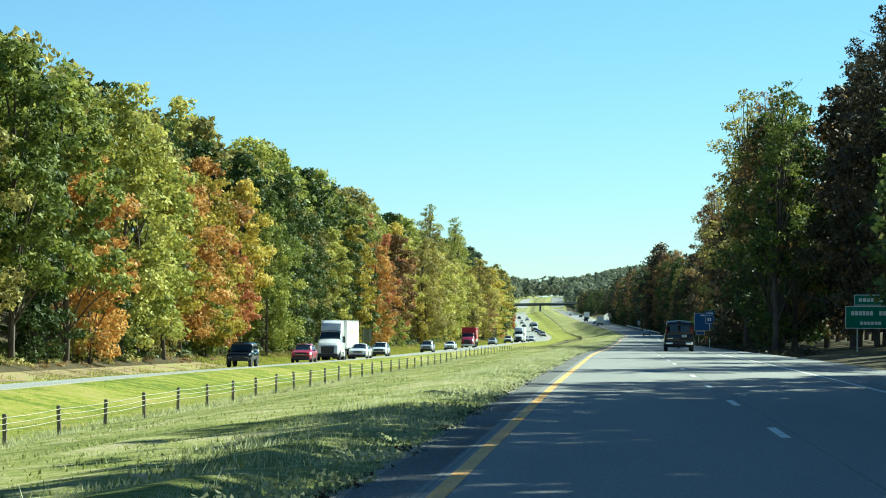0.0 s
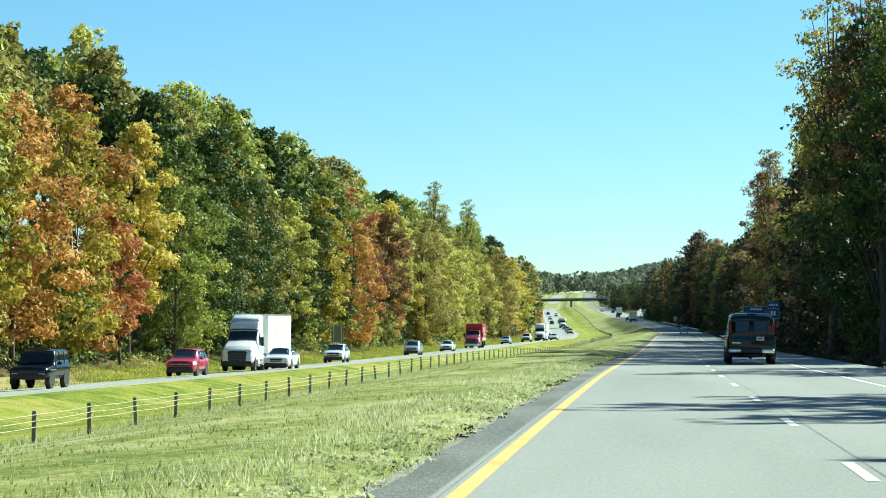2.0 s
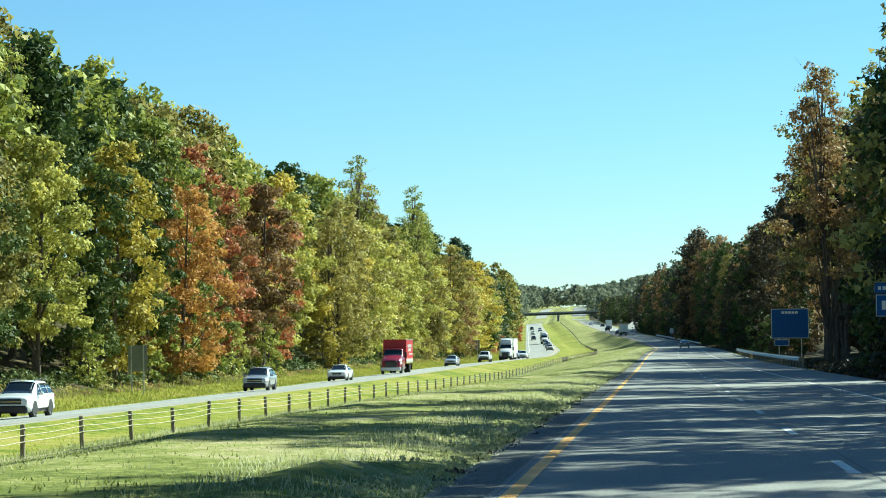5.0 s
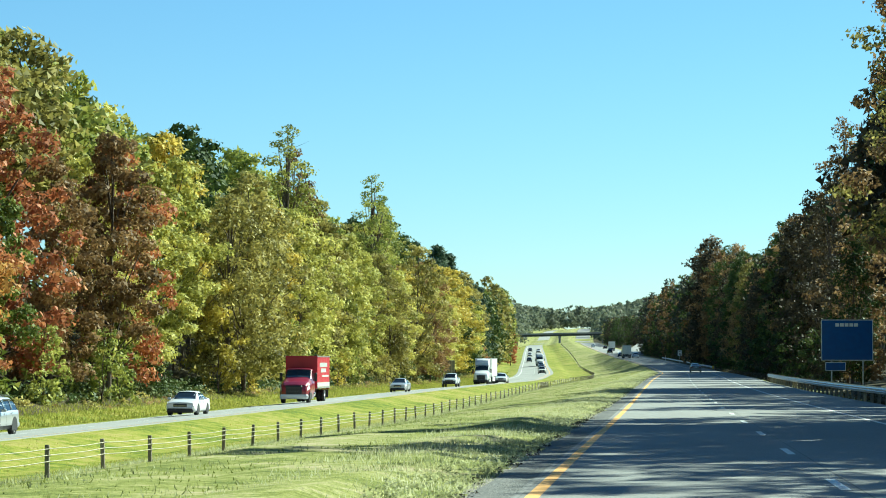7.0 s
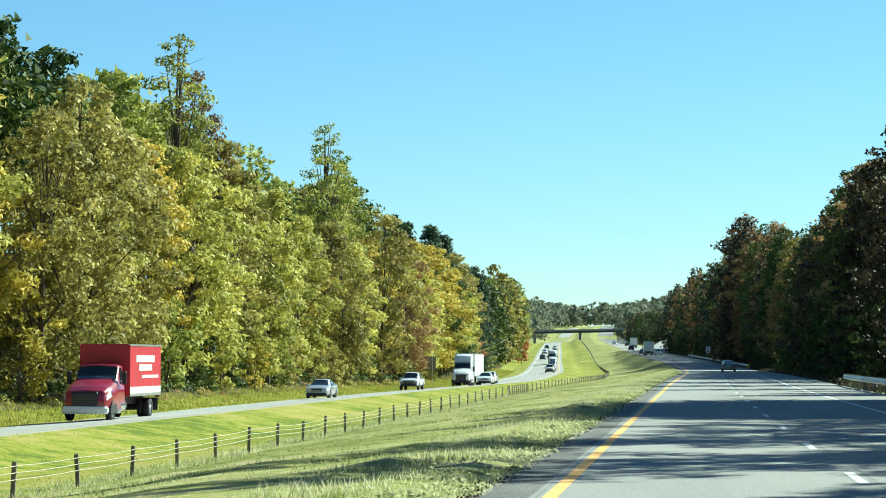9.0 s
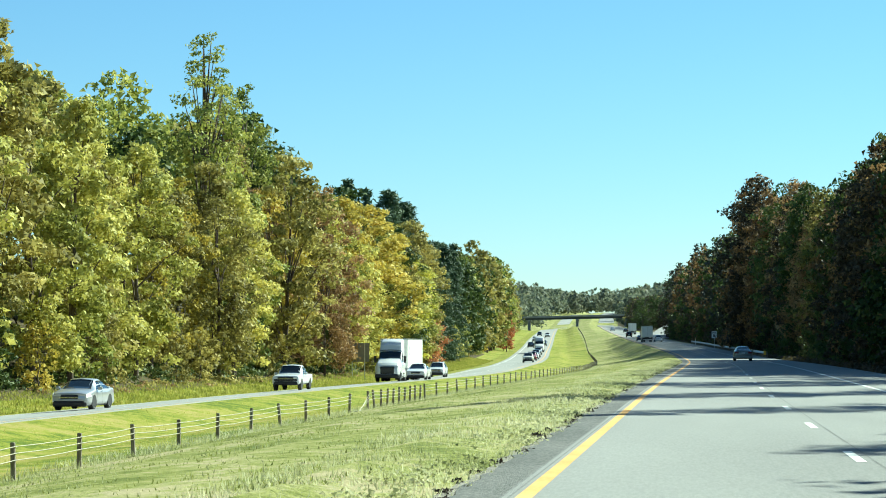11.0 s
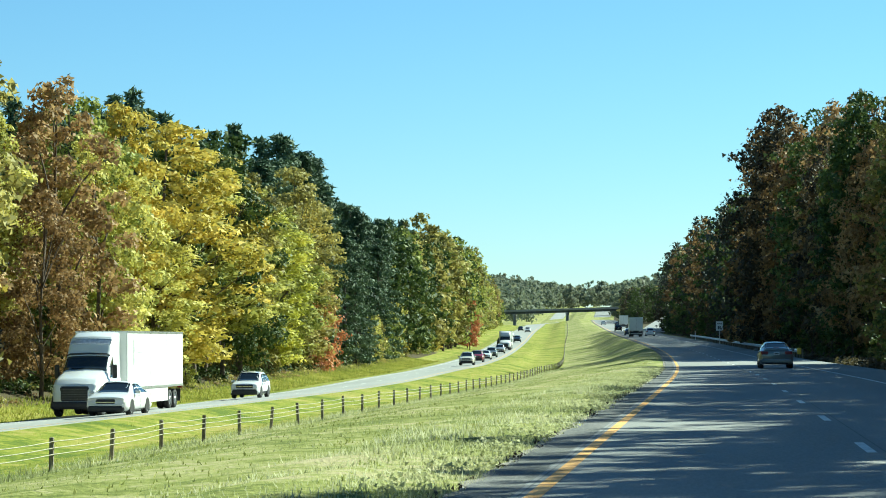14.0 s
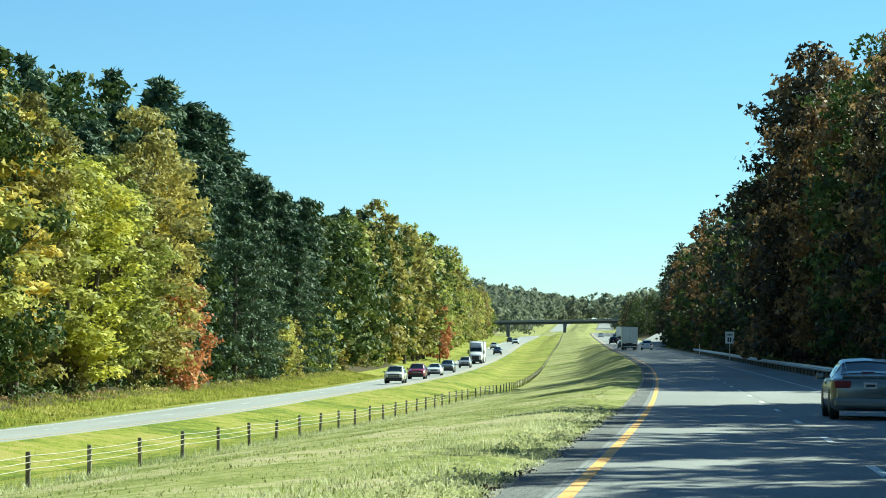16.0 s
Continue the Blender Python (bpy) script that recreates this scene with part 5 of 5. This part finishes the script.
def truck(name, label, u, y, cab_paint, box_paint, box_len, sleeper, oncoming=True, mark=None):
    """A lorry: conventional cab with sloping bonnet, and its box or trailer; y is the front bumper."""
    height = left_z if oncoming else own_z
    t = vehicle_at(name, label, "truck", u, y, oncoming, height, "oncoming traffic" if oncoming else "traffic ahead")
    p, q = PAINT[cab_paint], PAINT[box_paint]
    if sleeper:
        roof = ((-4.7, 3.95), (-4.0, 3.93), (-3.4, 3.72), (-2.95, 3.35), (-2.72, 3.02), (-2.55, 2.84), (-1.85, 2.12), (-1.2, 1.98), (-0.5, 1.78), (-0.12, 1.52), (0.0, 1.2))
        back_y = -4.7
    else:
        roof = ((-3.6, 2.72), (-3.0, 2.76), (-2.6, 2.70), (-1.95, 2.02), (-1.2, 1.88), (-0.5, 1.70), (-0.12, 1.48), (0.0, 1.2))
        back_y = -3.6
    hull = Hull(back_y, 0.0, 1.2, roof, ((-5, 1.72), (-1.9, 1.72), (-0.6, 1.45), (0.0, 1.1)), 1.02 if sleeper else 0.98, 0.46, 0.9, 0.22, 0.05)
    cab = part("cab", mesh_data("cab", *hull.body(26), p, smooth=True), t)

    def sheet(name_, mat, front, back, i0, i1, parent=t, label_="", out=0.01, ni=5, ny=5):
        return part(name_, mesh_data(name_, *hull.panel(front, back, i0, i1, out, ny, ni), mat, smooth=True), parent, label_)
    base = -1.9 if sleeper else -2.0
    top = -2.52 if sleeper else -2.56
    sheet("windscreen", GLASS, (base, base), (top, top), 6.9, 11.1, label_="wide dark windscreen", ni=11)
    if sleeper:
        sheet("roof_fairing_panel", STEEL, (-2.98, -2.98), (-3.28, -3.28), 7.4, 10.6, cab, "grey curved roof fairing inset", ni=7)
        sheet("visor", TRIM_BLACK, (-2.58, -2.58), (-2.64, -2.64), 7.0, 11.0, ni=9, ny=3, out=0.03)
    # nose
    part("grille", geo_mesh("grille", TRIM_BLACK, box_geo(-0.7, 0.7, -0.25, 0.028, 0.70, 1.42, 0.1)), t)
    for k in range(5):
        part("grille_bar", geo_mesh("grille_bar", STEEL_DARK, box_geo(-0.6, 0.6, 0.029, 0.043, 0.82 + 0.11 * k, 0.84 + 0.11 * k)), t)
    part("front_bumper", geo_mesh("front_bumper", TRIM_BLACK if sleeper else PAINT["white"], box_geo(-1.12, 1.12, -0.35, 0.09, 0.36, 0.72, 0.1)), t)
    for side in (-1, 1):
        win = base - 0.32
        sheet("side_window", GLASS, (win, win - 0.34), (win - 0.78, win - 0.78), side * 5.1, side * (6.3 if sleeper else 6.8))
        for s in (base - 0.14, base - 1.2):
            sheet("door_seam", TRIM_BLACK, (s + 0.012, s + 0.012), (s - 0.012, s - 0.012), side * 1.6, side * 5.0, out=0.004, ny=2)
        sheet("headlight", LAMP_CLEAR, (-0.16, -0.22), (-0.62, -0.58), side * 3.0, side * 4.6, out=0.02)
        part("mirror", geo_mesh("mirror", TRIM_BLACK, box_geo(*sorted((side * 1.27, side * 1.50)), base - 0.3, base - 0.16, 1.75, 2.4, 0.05)), t)
        v, f = tube([(side * 1.1, base - 0.25, 2.3), (side * 1.38, base - 0.22, 2.3)], [0.02, 0.02], 6)
        part("mirror_arm", mesh_data("mirror_arm", v, f, TRIM_BLACK), t)
        part("fuel_tank", mesh_data("fuel_tank", *tube([(side * 0.92, -2.45, 0.72), (side * 0.92, -2.5, 0.72), (side * 0.92, -3.45, 0.72), (side * 0.92, -3.5, 0.72)], [0.22, 0.3, 0.3, 0.22], 14), CHROME, smooth=True), t)
        wheel(t, side * 1.0, -1.0, 0.5, 0.28, side)
        ring = np.linspace(-0.2, math.pi + 0.2, 14)
        arch = [(side * 1.195, -1.0 + 0.6 * math.cos(a), 0.5 + 0.6 * math.sin(a)) for a in ring]
        part("wheel_arch", mesh_data("wheel_arch", arch + [(side * 0.95, b, c_) for a, b, c_ in arch], [tuple(range(14))] + [(i, i + 1, i + 15, i + 14) for i in range(13)], TRIM_BLACK), t)
        part("step", geo_mesh("step", CHROME, box_geo(*sorted((side * 0.92, side * 1.2)), -2.4, -1.75, 0.36, 0.44, 0.01)), t)
    back = -5.05 if sleeper else -3.8
    end = back - box_len
    floor_z, top_z = 1.15, 4.0 if sleeper else 3.75
    box = part("cargo_box", geo_mesh("cargo_box", q, box_geo(-1.28, 1.28, end, back, floor_z, top_z, 0.04)), t)
    for side in (-1, 1):
        part("side_rail", geo_mesh("side_rail", STEEL, box_geo(*sorted((side * 1.281, side * 1.30)), end + 0.02, back - 0.02, floor_z, floor_z + 0.12)), box)
        part("top_rail", geo_mesh("top_rail", STEEL, box_geo(*sorted((side * 1.281, side * 1.30)), end + 0.02, back - 0.02, top_z - 0.1, top_z)), box)
        for k in range(1, int(box_len / 1.22)):
            part("panel_seam", geo_mesh("panel_seam", STEEL, box_geo(*sorted((side * 1.278, side * 1.286)), back - 1.22 * k - 0.012, back - 1.22 * k + 0.012, floor_z + 0.12, top_z - 0.1)), box)
        for yy_ in ((end + 1.2, end + 2.45, back + 0.4, back - 0.95) if sleeper else (end + 1.6,)):
            wheel(t, side * 0.98, yy_, 0.5, 0.3, side)
            wheel(t, side * 0.64, yy_, 0.5, 0.28, side)
        if sleeper:
            part("side_skirt", geo_mesh("side_skirt", q, box_geo(*sorted((side * 1.22, side * 1.26)), end + 3.6, back - 2.6, 0.45, floor_z - 0.004)), box)
            part("side_fairing", geo_mesh("side_fairing", p, box_geo(*sorted((side * 1.02, side * 1.19)), -4.66, -3.55, 0.42, 1.0, 0.06)), t)
            part("landing_leg", geo_mesh("landing_leg", STEEL_DARK, box_geo(*sorted((side * 0.75, side * 0.9)), back - 2.35, back - 2.2, 0.4, floor_z - 0.004)), box)
        if mark:
            for my0, my1, mz0, mz1, ink in mark:
                part("logo_shape", geo_mesh("logo_shape", ink, box_geo(*sorted((side * 1.287, side * 1.292)), back - my1, back - my0, mz0, mz1)), box)
        part("tail_light", geo_mesh("tail_light", LAMP_RED, box_geo(side * 1.1 - 0.12, side * 1.1 + 0.12, end - 0.02, end + 0.05, floor_z - 0.12, floor_z - 0.01)), t)
    part("chassis", geo_mesh("chassis", TRIM_BLACK, box_geo(-0.45, 0.45, end + 0.3, -0.5, 0.72, floor_z - 0.006, 0.03)), t)
    part("underride_bar", geo_mesh("underride_bar", STEEL, box_geo(-1.1, 1.1, end - 0.01, end + 0.12, 0.5, 0.62, 0.02)), t)
    part("mudflap", geo_mesh("mudflap", TRIM_BLACK, box_geo(-1.25, 1.25, end + 0.5, end + 0.53, 0.35, 1.0)), t)
    part("door_seam", geo_mesh("door_seam", TRIM_BLACK, box_geo(-0.012, 0.012, end - 0.006, end, floor_z + 0.1, top_z - 0.1)), box)
    part("rear_frame", geo_mesh("rear_frame", STEEL, box_geo(-1.29, 1.29, end - 0.012, end - 0.002, top_z - 0.12, top_z - 0.01)), box)
    return t


RED_MARK = plain("faded_red_logo", (0.62, 0.36, 0.33), 0.6)
GREY_MARK = plain("grey_logo", (0.5, 0.53, 0.54), 0.6)
ahead = "traffic ahead"
van = car("van", "black", "black passenger van with chrome bumper and tinted windows on the highway", 5.55, 175, False, None, ahead)
van.matrix_world = van.matrix_world @ Matrix.Scale(1.06, 4)
car("sedan", "grey", "dusty grey-green four-door sedan seen from behind", 5.4, 633.4, False, None, ahead)
truck("box_truck", "white box truck driving away in shade", 5.3, 1210, "white", "trailer", 6.9, False, False)
car("suv", "white", "small white hatchback-like suv following in the outer lane", 5.5, 984, False, None, ahead)
car("sedan", "blue", "dark blue sedan far ahead in the shaded lane", 1.9, 1010, False, None, ahead)
car("suv", "black", "black suv far ahead on the rising road", 1.9, 1120, False, None, ahead)
car("sedan", "black", "dark sedan far ahead near the overpass", 5.4, 1290, False, None, ahead)
car("sedan", "white", "white sedan far ahead by the overpass", 1.9, 1360, False, None, ahead)
truck("semi_truck", "white box trailer truck far ahead in the outer lane", 2.1, 975, "white", "trailer", 8.0, False, False)

car("suv", "red", "bright red suv with tinted windows on the opposite carriageway", -27.4, 213)
car("jeep", "black", "black boxy off-road jeep on the opposite carriageway", -27.2, 178)
truck("semi_truck", "white semi truck with plain white trailer and faded red logo", -27.6, 231, "white", "trailer", 10.5, True, True,
      ((3.2, 4.3, 2.55, 3.1, RED_MARK), (4.6, 5.9, 2.75, 3.1, RED_MARK)))
car("sedan", "white", "white sedan overtaking the semi truck", -24.0, 228)
car("suv", "white", "white compact suv on the opposite carriageway", -27.6, 281)
car("suv", "silver", "silver-white suv with dark grille beside the bank", -27.5, 345)
truck("delivery_truck", "red delivery box truck with maroon cab and white swoosh", -27.6, 430, "maroon", "redbox", 6.8, False, True, ((0.05, 6.75, 1.28, 1.62, PAINT["white"]), (1.3, 5.3, 2.85, 3.2, PAINT["white"]), (1.9, 4.7, 2.42, 2.74, PAINT["white"]), (2.6, 6.2, 2.05, 2.2, PAINT["white"])))
car("sedan", "white", "white coupe-like sedan below the wooded bank", -27.4, 388)
car("sedan", "silver", "silver sedan with dark grille before the woods", -27.4, 500)
car("pickup", "white", "white extended-cab pickup truck with chrome bumper", -27.3, 555)
truck("semi_truck", "white semi truck with tall fairing and long white trailer", -27.6, 607, "white", "trailer", 12.5, True, True, ((1.3, 1.42, 2.35, 3.55, GREY_MARK), (1.5, 3.3, 2.95, 3.25, GREY_MARK), (1.5, 3.2, 2.42, 2.68, GREY_MARK)))
car("sedan", "white", "white sedan passing beside the long trailer", -24.0, 601)
car("suv", "white", "white suv with black lower bumper on the opposite carriageway", -27.4, 651)
for paint, u, y, word in (("cream", -24.0, 800, "cream suv leading a line of cars"), ("maroon", -24.0, 829, "maroon-and-cream suv in the line of cars"), ("white", -24.0, 860, "white car in the line of cars"),
                          ("grey", -24.0, 889, "grey suv in the line of cars"), ("silver", -24.0, 942, "silver suv beside the white truck"), ("black", -27.6, 1080, "black suv behind the truck"),
                          ("blue", -24.0, 1098, "dark blue suv in the far line of cars"), ("white", -27.6, 1180, "white suv far up the opposite carriageway"), ("white", -24.0, 1260, "white suv near the overpass"),
                          ("black", -27.6, 1330, "dark suv near the overpass on the far lanes")):
    car("suv" if "suv" in word else "sedan", paint, word + " in the sun", u, y)
truck("semi_truck", "white box truck in the line of oncoming cars", -24.1, 985, "white", "trailer", 9.0, True)
# ---------------------------------------------------------------- grass and undergrowth
STRAW = leafy("pale_grass_blades", (0.2, 0.215, 0.09), (0.42, 0.43, 0.22), (0.62, 0.6, 0.4), 0.45, 0.8)
BLADE = leafy("green_grass_blades", (0.15, 0.175, 0.042), (0.29, 0.31, 0.085), (0.44, 0.43, 0.17), 0.45, 0.8)
WEED = leafy("bank_weeds", (0.16, 0.175, 0.032), (0.34, 0.34, 0.065), (0.52, 0.45, 0.15), 0.45, 0.8)
SOIL = plain("dark_clods", (0.07, 0.055, 0.04), 0.95, 0, 0.3, 8)


def blades(name, seed, count, u_range, y_range, tall, wide, mat, label, bias=1.0, patch=0.0):
    """A sheet of single blades, each a bent narrow triangle pair."""
    rs = np.random.RandomState(seed)
    y = y_range[0] + (y_range[1] - y_range[0]) * rs.rand(count)
    u = u_range[1] + (u_range[0] - u_range[1]) * rs.rand(count) ** bias
    if patch:
        keep = np.array([noise.noise((a * 0.5, b * 0.18, seed)) for a, b in zip(u, y)]) > patch - 0.5
        y, u = y[keep], u[keep]
    n = len(y)
    z = ground_at(u, y) - 0.02
    h = tall * (0.45 + 0.75 * rs.rand(n))
    w = wide * (0.6 + 0.8 * rs.rand(n))
    a = rs.rand(n) * 6.283
    lean = rs.normal(0, 0.35, (n, 2)) * h[:, None]
    x = line_x(y) + u
    p0 = np.stack([x - w * np.cos(a), y - w * np.sin(a), z], 1)
    p1 = np.stack([x + w * np.cos(a), y + w * np.sin(a), z], 1)
    p2 = np.stack([x + lean[:, 0], y + lean[:, 1], z + h], 1)
    v = np.stack([p0, p1, p2], 1).reshape(-1, 3)
    return tagged(new(name, mesh_data(name, v, np.arange(n * 3).reshape(-1, 3), mat)), label, "grass", kind="stuff")


blades("verge_grass", 1, 150000, (-3.4, -0.7), (15, 640), 0.085, 0.0085, STRAW, "pale tufted grass along the crumbling pavement edge", 1.5)
blades("verge_grass", 12, 50000, (-3.6, -0.84), (15, 640), 0.15, 0.007, STRAW, "taller pale grass tufts beside the pavement", 1.3, 0.52)
blades("median_grass", 2, 70000, (-11, -2.0), (20, 700), 0.06, 0.014, BLADE, "mown yellow-green grass of the median", 1.2)
blades("median_grass", 3, 90000, (-11, -1.5), (20, 700), 0.07, 0.011, STRAW, "pale seeding grass scattered over the median", 1.2, 0.5)
blades("median_grass", 16, 36000, (-21.5, -13), (60, 760), 0.08, 0.018, WEED, "mown grass between the fence and the opposite carriageway", 1.0, 0.4)
blades("fence_grass", 4, 50000, (-12.9, -10.8), (40, 760), 0.16, 0.012, STRAW, "longer unmown grass under the cable fence", 1.0)
blades("bank_weeds", 14, 6000, (-36.4, -32.2), (100, 222), 0.2, 0.03, WEED, "thin weeds on the leaf-strewn bank", 1.0, 0.5)
blades("bank_weeds", 5, 86000, (-38.8, -33.2), (215, 900), 0.26, 0.035, WEED, "tall weeds and grass on the bank below the woods", 1.0)


def clumps(name, seed, count, u_range, y_range, size, mat, label, leaf=0.5, per=26):
    """Ragged tussocks and clods along the pavement's edge."""
    rs = np.random.RandomState(seed)
    y = y_range[0] + (y_range[1] - y_range[0]) * rs.rand(count)
    u = u_range[0] + (u_range[1] - u_range[0]) * rs.rand(count)
    z = ground_at(u, y)
    cs = np.stack([line_x(y) + u, y, z + 0.02], 1)
    v, f = leaf_cloud(rs, cs, size * (0.6 + 0.8 * rs.rand(count)), count * per, size * leaf, 0.5)
    return tagged(new(name, mesh_data(name, v, f, mat)), label, "grass", kind="stuff")


clumps("verge_tussocks", 7, 2600, (-1.7, -0.76), (15, 640), 0.15, STRAW, "ragged tussocks overhanging the pavement edge", 0.28)
clumps("verge_clods", 8, 700, (-0.95, -0.68), (15, 640), 0.09, SOIL, "dark soil clods and dead thatch at the pavement edge", 0.4)
# dark leaves here paint the shade below the overhanging crowns
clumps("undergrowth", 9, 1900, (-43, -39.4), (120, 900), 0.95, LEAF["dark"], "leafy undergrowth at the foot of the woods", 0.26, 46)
clumps("undergrowth", 10, 300, (-41, -38.2), (120, 900), 0.6, LEAF["olive"], "yellowing undergrowth at the foot of the woods", 0.3, 60)
# near-side undergrowth, its shade likewise put into darkened leaves
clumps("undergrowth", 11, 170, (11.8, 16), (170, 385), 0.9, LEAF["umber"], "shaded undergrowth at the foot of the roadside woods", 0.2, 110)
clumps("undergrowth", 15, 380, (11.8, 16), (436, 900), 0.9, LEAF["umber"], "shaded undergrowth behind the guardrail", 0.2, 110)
clumps("bank_brush", 13, 260, (-39.6, -37.4), (120, 760), 0.36, LEAF["brown"], "brown dead brush and leaf litter on the bank", 0.3, 60)
